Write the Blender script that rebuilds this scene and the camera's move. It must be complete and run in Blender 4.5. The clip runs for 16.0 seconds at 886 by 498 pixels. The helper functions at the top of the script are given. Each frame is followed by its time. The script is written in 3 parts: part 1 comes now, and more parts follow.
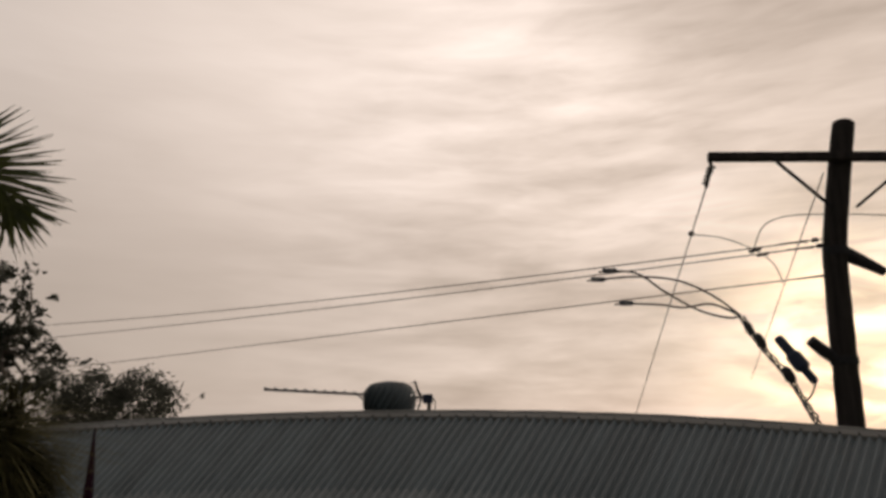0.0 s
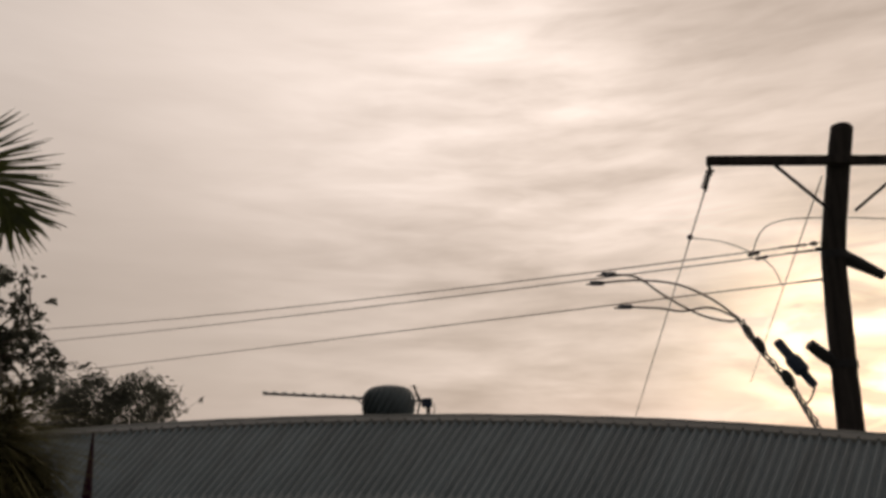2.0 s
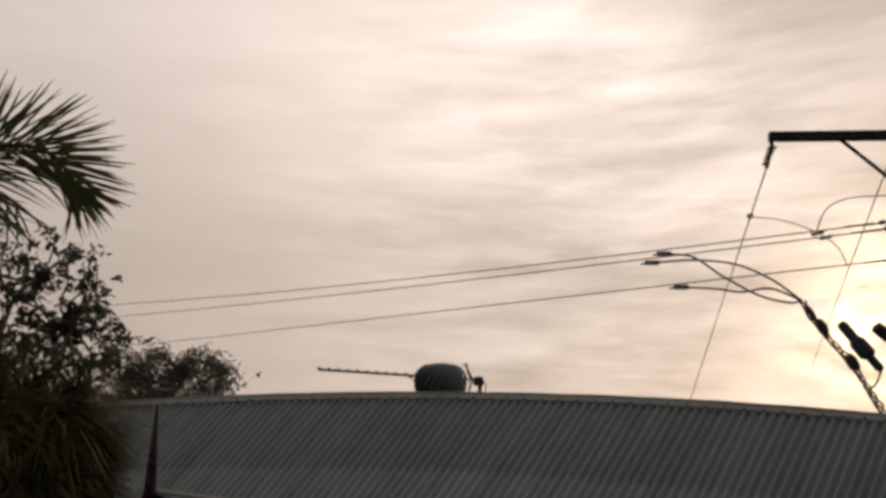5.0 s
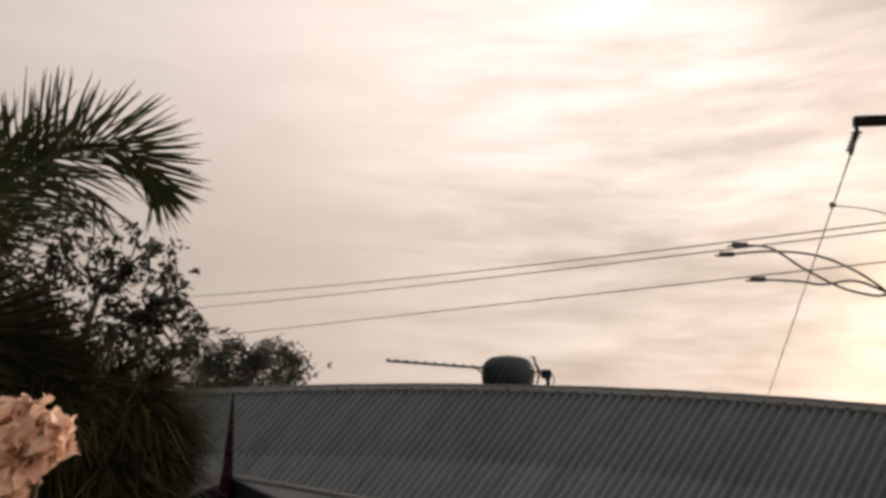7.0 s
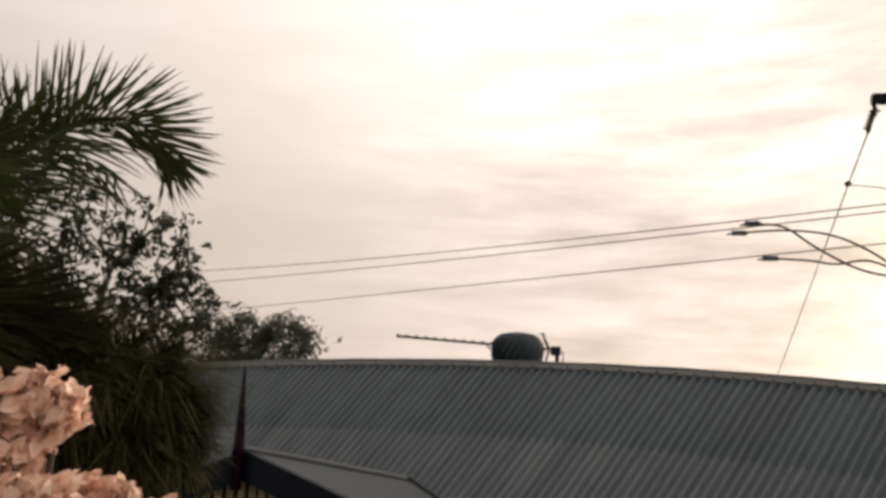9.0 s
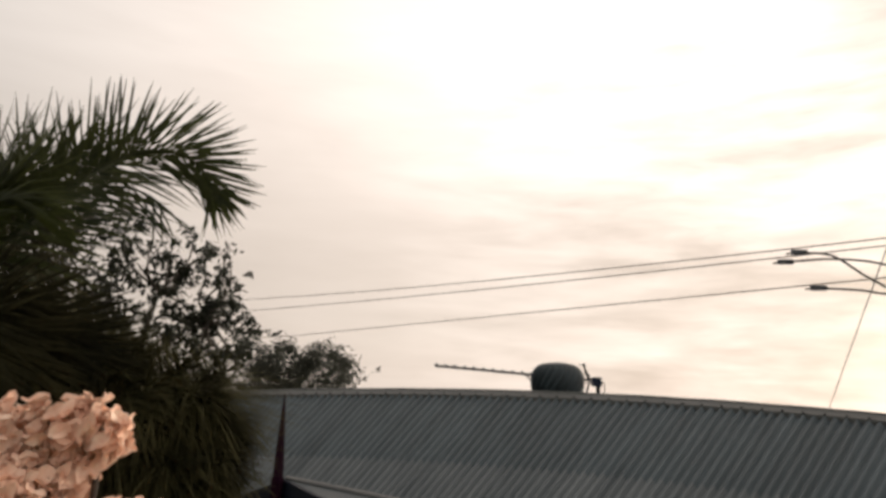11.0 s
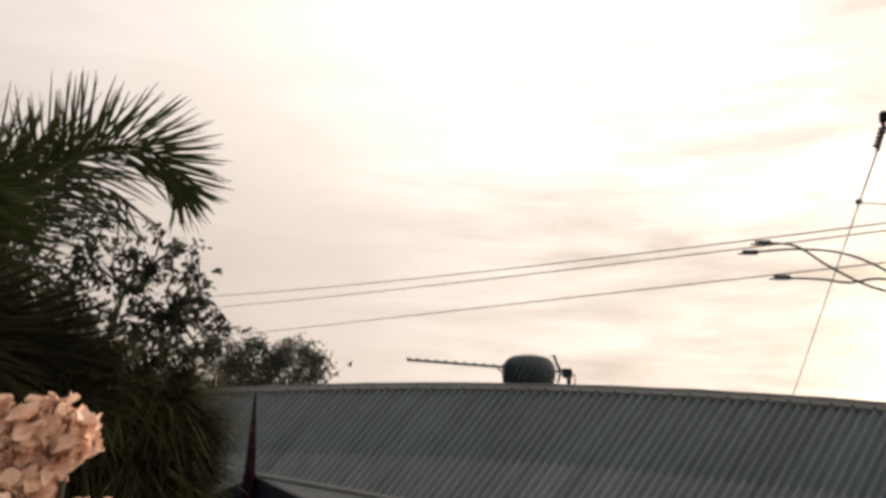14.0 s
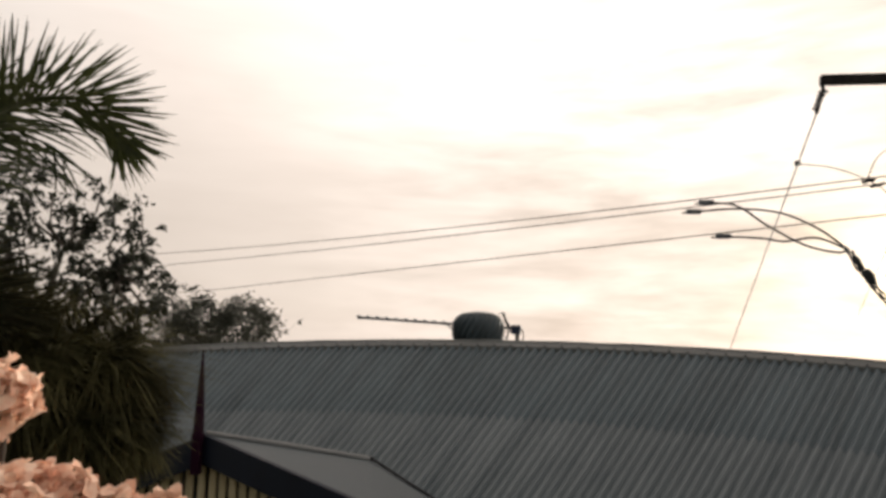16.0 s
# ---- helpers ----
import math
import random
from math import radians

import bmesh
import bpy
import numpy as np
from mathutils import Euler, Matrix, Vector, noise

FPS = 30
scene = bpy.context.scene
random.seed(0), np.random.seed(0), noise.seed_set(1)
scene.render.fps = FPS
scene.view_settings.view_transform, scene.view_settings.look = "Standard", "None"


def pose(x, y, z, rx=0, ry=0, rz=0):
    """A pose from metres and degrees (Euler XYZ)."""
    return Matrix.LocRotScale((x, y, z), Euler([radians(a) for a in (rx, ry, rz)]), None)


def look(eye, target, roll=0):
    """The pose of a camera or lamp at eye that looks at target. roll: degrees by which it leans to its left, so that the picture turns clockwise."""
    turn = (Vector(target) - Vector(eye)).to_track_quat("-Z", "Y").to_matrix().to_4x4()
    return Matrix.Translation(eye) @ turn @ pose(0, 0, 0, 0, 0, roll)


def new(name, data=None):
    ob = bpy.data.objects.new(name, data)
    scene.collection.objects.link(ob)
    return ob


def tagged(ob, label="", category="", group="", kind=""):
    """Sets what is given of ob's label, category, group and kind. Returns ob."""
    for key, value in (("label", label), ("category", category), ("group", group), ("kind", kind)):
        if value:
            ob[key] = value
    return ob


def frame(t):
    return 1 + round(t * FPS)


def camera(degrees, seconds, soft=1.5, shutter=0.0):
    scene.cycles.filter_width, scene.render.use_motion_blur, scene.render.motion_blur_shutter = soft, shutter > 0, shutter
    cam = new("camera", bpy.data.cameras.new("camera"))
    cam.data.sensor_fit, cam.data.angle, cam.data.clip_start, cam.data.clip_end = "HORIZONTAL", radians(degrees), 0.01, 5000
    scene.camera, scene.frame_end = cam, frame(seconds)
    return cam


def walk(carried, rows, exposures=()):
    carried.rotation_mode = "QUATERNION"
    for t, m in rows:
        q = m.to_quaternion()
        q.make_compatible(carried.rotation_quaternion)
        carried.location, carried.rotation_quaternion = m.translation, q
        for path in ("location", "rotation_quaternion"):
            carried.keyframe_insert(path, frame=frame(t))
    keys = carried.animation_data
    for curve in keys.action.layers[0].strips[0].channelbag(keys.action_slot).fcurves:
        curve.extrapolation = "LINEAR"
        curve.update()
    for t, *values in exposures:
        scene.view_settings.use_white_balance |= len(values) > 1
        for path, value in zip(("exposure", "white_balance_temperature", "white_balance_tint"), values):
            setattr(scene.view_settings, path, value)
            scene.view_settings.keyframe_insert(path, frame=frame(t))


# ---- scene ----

# camera and walk
cam = camera(63.66, 16.0, 3.4, 0.5)
EYE = (0.0, 0.0, 4.0)
PATH = [(0.0, -1.202, 13.349, 0.437), (0.5, -2.032, 13.274, 0.618), (1.0, -2.736, 12.991, 0.695), (1.5, -2.349, 13.171, 0.656),
    (2.0, -1.268, 13.649, 0.485), (2.5, -0.301, 13.642, 0.27), (3.0, 0.78, 13.148, 0.042), (5.3, 3.466, 11.79, -0.525),
    (5.5, 4.07, 11.691, -0.525), (6.0, 5.422, 11.712, -0.797), (6.5, 6.35, 11.554, -0.926), (7.0, 8.077, 11.266, -1.331),
    (7.5, 9.37, 10.459, -1.744), (8.0, 8.432, 9.56, -1.714), (8.2, 7.98, 9.332, -1.634), (10.3, 11.176, 9.903, -2.382),
    (10.5, 11.361, 10.203, -2.319), (11.0, 11.882, 11.567, -2.456), (11.5, 11.911, 12.788, -2.383), (12.0, 11.879, 14.542, -2.305),
    (12.5, 12.041, 14.817, -2.204), (13.0, 11.489, 13.336, -1.982), (13.5, 10.051, 12.143, -1.582), (14.0, 9.693, 11.152, -1.429),
    (14.5, 9.484, 9.915, -1.402), (15.0, 8.636, 9.002, -1.248), (15.5, 7.748, 8.869, -1.252), (16.0, 5.746, 7.855, -0.984)]
EXPOSURE = [(0.0, -0.14, 6600, 10), (3.0, -0.10, 6600, 10), (5.5, 0.02, 6550, 10), (7.0, 0.16, 6510, 10), (8.0, 0.30, 6440, 9),
    (10.5, 0.50, 6350, 7), (12.5, 0.52, 6350, 7), (16.0, 0.57, 6340, 7)]
walk(cam, [(t, pose(*EYE, 90 + p, r, y)) for t, y, p, r in PATH], EXPOSURE)

# world: thin evening cloud lit from a low sun behind the pole
SUN_BEARING, SUN_RISE = 32.0, 3.6


def bearing_vector(bearing, rise):
    b, e = radians(bearing), radians(rise)
    return Vector((math.sin(b) * math.cos(e), math.cos(b) * math.cos(e), math.sin(e)))


SUN_DIR = bearing_vector(SUN_BEARING, SUN_RISE)


def sky_world():
    world = bpy.data.worlds.new("evening_sky")
    world.use_nodes = True
    scene.world = world
    nt = world.node_tree
    nodes, links = nt.nodes, nt.links
    nodes.clear()
    out = nodes.new("ShaderNodeOutputWorld")
    bg = nodes.new("ShaderNodeBackground")
    links.new(bg.outputs[0], out.inputs[0])
    sky = nodes.new("ShaderNodeTexSky")
    sky.sky_type = "NISHITA"
    sky.sun_disc = False
    sky.sun_elevation = radians(SUN_RISE)
    sky.sun_rotation = radians(SUN_BEARING)
    co = nodes.new("ShaderNodeTexCoord")

    def math_node(op, a, b=None, c=None, clamp=False):
        n = nodes.new("ShaderNodeMath")
        n.operation, n.use_clamp = op, clamp
        for k, v in enumerate((a, b, c)):
            if v is None:
                continue
            if isinstance(v, (int, float)):
                n.inputs[k].default_value = v
            else:
                links.new(v, n.inputs[k])
        return n.outputs[0]

    def noise_node(scale, size, detail, rough, dist=0.0, turn=0.0):
        mp = nodes.new("ShaderNodeMapping")
        mp.inputs["Scale"].default_value = scale
        mp.inputs["Rotation"].default_value = (0, radians(turn), 0)
        links.new(co.outputs["Generated"], mp.inputs[0])
        n = nodes.new("ShaderNodeTexNoise")
        n.inputs["Scale"].default_value = size
        n.inputs["Detail"].default_value = detail
        n.inputs["Roughness"].default_value = rough
        n.inputs["Distortion"].default_value = dist
        links.new(mp.outputs[0], n.inputs["Vector"])
        return n.outputs[0]

    def ramp(value, stops):
        r = nodes.new("ShaderNodeValToRGB")
        while len(r.color_ramp.elements) < len(stops):
            r.color_ramp.elements.new(0.5)
        for e, (p, col) in zip(r.color_ramp.elements, stops):
            e.position, e.color = p, (*col, 1)
        links.new(value, r.inputs[0])
        return r.outputs[0]

    def mix(kind, fac, a, b):
        m = nodes.new("ShaderNodeMix")
        m.data_type, m.blend_type = "RGBA", kind
        for socket, v in ((m.inputs[0], fac), (m.inputs[6], a), (m.inputs[7], b)):
            if isinstance(v, (int, float)):
                socket.default_value = v
            elif isinstance(v, tuple):
                socket.default_value = (*v, 1)
            else:
                links.new(v, socket)
        return m.outputs[2]

    dot = nodes.new("ShaderNodeVectorMath")
    dot.operation = "DOT_PRODUCT"
    links.new(co.outputs["Generated"], dot.inputs[0])
    dot.inputs[1].default_value = SUN_DIR
    facing = math_node("MULTIPLY_ADD", dot.outputs["Value"], 0.5, 0.5, True)
    # broad brightness of the cloud, from the far side of the sky round to the sun
    broad = ramp(facing, [(0.0, (0.30, 0.27, 0.245)), (0.5, (0.32, 0.28, 0.25)), (0.75, (0.53, 0.438, 0.376)),
                          (0.90, (0.67, 0.550, 0.470)), (0.978, (0.76, 0.618, 0.520)), (1.0, (0.82, 0.660, 0.530))])
    glow = math_node("POWER", facing, 280.0)
    split = nodes.new("ShaderNodeSeparateXYZ")
    links.new(co.outputs["Generated"], split.inputs[0])
    height = nodes.new("ShaderNodeMapRange")
    height.interpolation_type = "SMOOTHSTEP"
    links.new(split.outputs["Z"], height.inputs[0])
    for k, v in ((1, 0.12), (2, 0.50), (3, 1.03), (4, 1.55)):
        height.inputs[k].default_value = v
    streak = noise_node((1.0, 1.0, 5.0), 3.7, 6, 0.53, 0.5, 1)
    breaks = noise_node((1.0, 1.0, 2.3), 7.2, 4, 0.5, 0.6, 1)
    wisps = noise_node((1.0, 1.0, 5.5), 8.4, 4, 0.55, 0.4, -1)
    patch = noise_node((1.0, 1.0, 2.6), 1.8, 3, 0.5, 0.4, 6)
    tone = math_node("MULTIPLY_ADD", streak, 0.75, 0.36)
    tone = math_node("MULTIPLY_ADD", wisps, 0.30, tone)
    tone = math_node("MULTIPLY_ADD", patch, 0.30, tone)
    rough = nodes.new("ShaderNodeMapRange")
    links.new(facing, rough.inputs[0])
    for k, v in ((1, 0.81), (2, 0.978), (3, 0.25), (4, 1.8)):
        rough.inputs[k].default_value = v
    tone = math_node("MULTIPLY_ADD", math_node("SUBTRACT", tone, 1.03), rough.outputs[0], 1.03)
    tone = math_node("MULTIPLY", tone, height.outputs[0])
    # sky painted darker high up over the pole, for the lens's vignette
    vignette_aim = nodes.new("ShaderNodeVectorMath")
    vignette_aim.operation = "DOT_PRODUCT"
    links.new(co.outputs["Generated"], vignette_aim.inputs[0])
    vignette_aim.inputs[1].default_value = bearing_vector(40.0, 36.4)
    vignette = nodes.new("ShaderNodeMapRange")
    vignette.interpolation_type = "SMOOTHSTEP"
    links.new(math_node("MULTIPLY_ADD", math_node("SUBTRACT", streak, 0.5), 0.06, vignette_aim.outputs["Value"]), vignette.inputs[0])
    for k, v in ((1, 0.90), (2, 1.0), (3, 1.0), (4, 0.55)):
        vignette.inputs[k].default_value = v
    tone = math_node("MULTIPLY", tone, vignette.outputs[0])
    # thinner cloud high to the other side lets more light through
    thin = nodes.new("ShaderNodeVectorMath")
    thin.operation = "DOT_PRODUCT"
    links.new(co.outputs["Generated"], thin.inputs[0])
    thin.inputs[1].default_value = bearing_vector(-8.1, 33.1)
    light = nodes.new("ShaderNodeMapRange")
    light.interpolation_type = "SMOOTHSTEP"
    links.new(math_node("MULTIPLY_ADD", math_node("SUBTRACT", patch, 0.5), 0.05, thin.outputs["Value"]), light.inputs[0])
    for k, v in ((1, 0.93), (2, 1.0), (3, 1.0), (4, 1.06)):
        light.inputs[k].default_value = v
    tone = math_node("MULTIPLY", tone, light.outputs[0])
    comb = nodes.new("ShaderNodeCombineColor")
    links.new(tone, comb.inputs[0])
    links.new(math_node("POWER", tone, 1.06), comb.inputs[1])
    links.new(math_node("POWER", tone, 1.14), comb.inputs[2])
    cloud = mix("MULTIPLY", 1.0, broad, comb.outputs[0])
    holes = math_node("MULTIPLY", glow, math_node("MULTIPLY_ADD", math_node("MULTIPLY_ADD", breaks, 7.0, -3.1, True), 0.8, 0.2))
    cloud = mix("ADD", holes, cloud, (2.0, 1.52, 0.92))
    haze = mix("MULTIPLY", 1.0, sky.outputs[0], (0.05, 0.05, 0.05))
    links.new(mix("MIX", 0.93, haze, cloud), bg.inputs[0])
    bg.inputs[1].default_value = 1.0


sky_world()
sun = new("sun", bpy.data.lights.new("sun", "SUN"))
sun.data.energy, sun.data.angle, sun.data.color = 3.0, radians(9), (1.0, 0.88, 0.74)
sun.matrix_world = look(Vector((0, 0, 30)) + SUN_DIR * 50, (0, 0, 30))


# materials
def surface(name, dark, light, rough=0.6, metal=0.0, scale=6.0, fine=60.0, bump=0.2, stretch=(1, 1, 1), vary=0.12, through_light=0.0, depth=0.01, sheen=0.5, sheeted=False):
    m = bpy.data.materials.new(name)
    m.use_nodes = True
    nt = m.node_tree
    nodes, links = nt.nodes, nt.links
    b = nodes["Principled BSDF"]
    co = nodes.new("ShaderNodeTexCoord")
    mp = nodes.new("ShaderNodeMapping")
    mp.inputs["Scale"].default_value = stretch
    links.new(co.outputs["UV" if sheeted else "Object"], mp.inputs[0])
    big, small = nodes.new("ShaderNodeTexNoise"), nodes.new("ShaderNodeTexNoise")
    for n, sc, det in ((big, scale, 5), (small, fine, 3)):
        n.inputs["Scale"].default_value, n.inputs["Detail"].default_value = sc, det
        links.new(mp.outputs[0], n.inputs["Vector"])
    add = nodes.new("ShaderNodeMath")
    add.operation = "MULTIPLY_ADD"
    links.new(small.outputs[0], add.inputs[0])
    add.inputs[1].default_value = 0.35
    links.new(big.outputs[0], add.inputs[2])
    r = nodes.new("ShaderNodeValToRGB")
    r.color_ramp.elements[0].position, r.color_ramp.elements[1].position = 0.45, 0.9
    r.color_ramp.elements[0].color, r.color_ramp.elements[1].color = (*dark, 1), (*light, 1)
    links.new(add.outputs[0], r.inputs[0])
    info, geo = nodes.new("ShaderNodeObjectInfo"), nodes.new("ShaderNodeNewGeometry")
    ran = nodes.new("ShaderNodeMath")
    ran.operation = "ADD"
    links.new(info.outputs["Random"], ran.inputs[0])
    links.new(geo.outputs["Random Per Island"], ran.inputs[1])
    val = nodes.new("ShaderNodeMath")
    val.operation = "MULTIPLY_ADD"
    links.new(ran.outputs[0], val.inputs[0])
    val.inputs[1].default_value, val.inputs[2].default_value = vary, 1 - vary
    hsv = nodes.new("ShaderNodeHueSaturation")
    links.new(val.outputs[0], hsv.inputs["Value"])
    links.new(r.outputs[0], hsv.inputs["Color"])
    links.new(hsv.outputs[0], b.inputs["Base Color"])
    b.inputs["Metallic"].default_value = metal
    b.inputs["Specular IOR Level"].default_value = sheen
    rr = nodes.new("ShaderNodeMath")
    rr.operation = "MULTIPLY_ADD"
    links.new(big.outputs[0], rr.inputs[0])
    rr.inputs[1].default_value, rr.inputs[2].default_value = 0.25, rough - 0.12
    links.new(rr.outputs[0], b.inputs["Roughness"])
    if bump:
        bp = nodes.new("ShaderNodeBump")
        bp.inputs["Strength"].default_value, bp.inputs["Distance"].default_value = bump, depth
        links.new(add.outputs[0], bp.inputs["Height"])
        links.new(bp.outputs[0], b.inputs["Normal"])
    if through_light:
        tr, mx = nodes.new("ShaderNodeBsdfTranslucent"), nodes.new("ShaderNodeMixShader")
        links.new(hsv.outputs[0], tr.inputs[0])
        mx.inputs[0].default_value = through_light
        links.new(b.outputs[0], mx.inputs[1])
        links.new(tr.outputs[0], mx.inputs[2])
        links.new(mx.outputs[0], nodes["Material Output"].inputs[0])
    return m


ROOF = surface("painted_corrugated_steel", (0.030, 0.045, 0.053), (0.077, 0.101, 0.113), 0.6, 0.0, 5, 40, 0.05, (1, 0.10, 1), 0.07, sheen=0.3, sheeted=True)
# the lower course of sheets, a paler tone than the upper
PALER_SHEET = surface("paler_corrugated_steel", (0.051, 0.066, 0.074), (0.132, 0.150, 0.158), 0.65, 0.0, 5, 40, 0.05, (1, 0.10, 1), 0.07, sheen=0.3, sheeted=True)
PLAIN_ROOF = surface("painted_flat_steel", (0.044, 0.055, 0.061), (0.070, 0.083, 0.089), 0.6, 0.0, 2.5, 40, 0.1, vary=0.05, sheen=0.3)
CAP = surface("weathered_ridge_flashing", (0.058, 0.063, 0.062), (0.088, 0.090, 0.085), 0.6, 0.0, 3, 60, 0.15, vary=0.05)
PALE = surface("pale_roof_flashing", (0.12, 0.125, 0.125), (0.17, 0.172, 0.168), 0.55, 0.0, 4, 60, 0.15, vary=0.05)
NAVY = surface("dark_navy_paint", (0.003, 0.005, 0.012), (0.007, 0.011, 0.022), 0.6, 0, 5, 70, 0.15, sheen=0.2)
MAROON = surface("maroon_paint", (0.013, 0.003, 0.010), (0.020, 0.0045, 0.014), 0.8, 0, 3, 60, 0.08, sheen=0.05)
BOARD = surface("cream_painted_board", (0.34, 0.28, 0.16), (0.48, 0.41, 0.26), 0.6, 0, 6, 60, 0.2, (4, 4, 0.6))
WALL = surface("weatherboard_paint", (0.36, 0.34, 0.30), (0.46, 0.44, 0.39), 0.65, 0, 3, 40, 0.2)
VENT = surface("dark_green_steel", (0.011, 0.021, 0.026), (0.026, 0.042, 0.050), 0.5, 0.1, 8, 80, 0.1)
ALU = surface("weathered_aluminium", (0.10, 0.10, 0.105), (0.2, 0.2, 0.2), 0.45, 0.7, 30, 200, 0.1)
PLASTIC = surface("blue_black_plastic", (0.010, 0.017, 0.034), (0.018, 0.026, 0.05), 0.55, 0, 20, 100, 0.05, sheen=0.2)
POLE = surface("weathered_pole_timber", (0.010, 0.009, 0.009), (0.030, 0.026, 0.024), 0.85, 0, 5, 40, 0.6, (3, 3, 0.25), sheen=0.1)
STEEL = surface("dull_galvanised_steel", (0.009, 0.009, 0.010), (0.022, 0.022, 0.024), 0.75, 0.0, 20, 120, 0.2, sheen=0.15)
CERAMIC = surface("brown_glazed_ceramic", (0.018, 0.016, 0.018), (0.04, 0.034, 0.035), 0.25, 0, 20, 90, 0.05)
TAP = surface("blue_grey_cast_metal", (0.06, 0.065, 0.08), (0.11, 0.115, 0.13), 0.5, 0.2, 20, 100, 0.1)
WIRE = surface("oxidised_conductor", (0.022, 0.018, 0.016), (0.046, 0.037, 0.032), 0.6, 0.3, 30, 100, 0.1)
# conductor paled in its colour, as blur against bright sky washes it out
BLUR_WIRE = surface("blur_paled_conductor", (0.11, 0.092, 0.08), (0.18, 0.15, 0.13), 0.6, 0.3, 30, 100, 0.1)
CABLE = surface("black_cable_sheath", (0.010, 0.010, 0.012), (0.022, 0.022, 0.024), 0.6, 0, 30, 100, 0.1, sheen=0.2)
PALM = surface("palm_leaflet", (0.010, 0.015, 0.004), (0.046, 0.052, 0.012), 0.55, 0, 5, 60, 0.1, vary=0.3, through_light=0.30, sheen=0.15)
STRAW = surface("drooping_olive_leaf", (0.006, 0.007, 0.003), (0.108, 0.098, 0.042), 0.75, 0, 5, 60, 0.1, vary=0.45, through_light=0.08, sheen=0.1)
# palm leaf darkened in its colour, for the shade inside the crown
SHADED_FROND = surface("shaded_palm_frond", (0.009, 0.009, 0.004), (0.042, 0.038, 0.016), 0.85, 0, 5, 60, 0.1, vary=0.3, sheen=0.1)
GUM = surface("gum_leaf", (0.013, 0.016, 0.011), (0.042, 0.043, 0.027), 0.6, 0, 4, 50, 0.1, vary=0.3, through_light=0.15, sheen=0.15)
FARLEAF = surface("dull_olive_leaf", (0.024, 0.026, 0.020), (0.054, 0.056, 0.042), 0.7, 0, 4, 50, 0.1, vary=0.3, through_light=0.12, sheen=0.15)
BARK = surface("rough_bark", (0.04, 0.032, 0.025), (0.11, 0.09, 0.07), 0.9, 0, 8, 50, 0.7, (2, 2, 0.4))
PETAL = surface("peach_petal", (0.80, 0.46, 0.32), (0.97, 0.77, 0.62), 0.8, 0, 14, 90, 0.1, vary=0.16, through_light=0.12, sheen=0.15)
SHRUB = surface("shrub_leaf", (0.03, 0.045, 0.018), (0.07, 0.09, 0.04), 0.45, 0, 5, 50, 0.1, vary=0.3, through_light=0.15)
GRASS = surface("dry_lawn", (0.045, 0.055, 0.022), (0.13, 0.12, 0.06), 0.95, 0, 0.35, 9, 0.6, depth=0.05)


# building helpers
def thing(name, base, label, category, group="", kind=""):
    ob = new(name)
    ob.location = base
    ob.empty_display_size = 0.2
    return tagged(ob, label, category, group, kind)


def link_mesh(name, bm, material, smooth=False):
    me = bpy.data.meshes.new(name)
    bm.normal_update()
    bm.to_mesh(me)
    bm.free()
    me.materials.append(material)
    if smooth:
        me.polygons.foreach_set("use_smooth", [True] * len(me.polygons))
    return new(name, me)


def part(name, bm, material, parent, label="", smooth=False):
    """One mesh, in the place's own metres, under a thing or one of its parts."""
    ob = link_mesh(name, bm, material, smooth)
    ob.parent = parent
    ob.matrix_parent_inverse = Matrix.Translation(parent.location).inverted()
    return tagged(ob, label)


def tube(pts, radius, n=8, bm=None, caps=True):
    """A round bar along pts; radius a number or a function of 0..1."""
    bm = bm or bmesh.new()
    pts = [Vector(p) for p in pts]
    rings = []
    for i, p in enumerate(pts):
        d = (pts[min(i + 1, len(pts) - 1)] - pts[max(i - 1, 0)]).normalized()
        side = d.cross(Vector((0, 0, 1)) if abs(d.z) < 0.95 else Vector((0, 1, 0))).normalized()
        up = side.cross(d)
        r = radius(i / (len(pts) - 1)) if callable(radius) else radius
        rings.append([bm.verts.new(p + (side * math.cos(a) + up * math.sin(a)) * r) for a in (2 * math.pi * k / n for k in range(n))])
    for a, b in zip(rings, rings[1:]):
        for k in range(n):
            bm.faces.new((a[k], a[(k + 1) % n], b[(k + 1) % n], b[k]))
    if caps:
        bm.faces.new(rings[0][::-1])
        bm.faces.new(rings[-1])
    return bm


def smooth_line(pts, per=8):
    """Points of a gliding curve through pts."""
    p = [Vector(q) for q in pts]
    p = [2 * p[0] - p[1], *p, 2 * p[-1] - p[-2]]
    out = []
    for i in range(1, len(p) - 2):
        for k in range(per):
            t = k / per
            a, b, c, d = p[i - 1:i + 3]
            out.append(0.5 * (2 * b + (c - a) * t + (2 * a - 5 * b + 4 * c - d) * t * t + (3 * b - a - 3 * c + d) * t ** 3))
    return out + [p[-2]]


def sagging(a, b, sag, n=24):
    a, b = Vector(a), Vector(b)
    return [a.lerp(b, k / n) - Vector((0, 0, 4 * sag * (k / n) * (1 - k / n))) for k in range(n + 1)]


def box(lo, hi, bevel=0.0, bm=None):
    bm = bm or bmesh.new()
    made = bmesh.ops.create_cube(bm, size=1)["verts"]
    for v in made:
        v.co = Vector([l + (c + 0.5) * (h - l) for l, h, c in zip(lo, hi, v.co)])
    if bevel:
        bmesh.ops.bevel(bm, geom=[e for e in bm.edges], offset=bevel, segments=2, affect="EDGES", profile=0.6)
    return bm


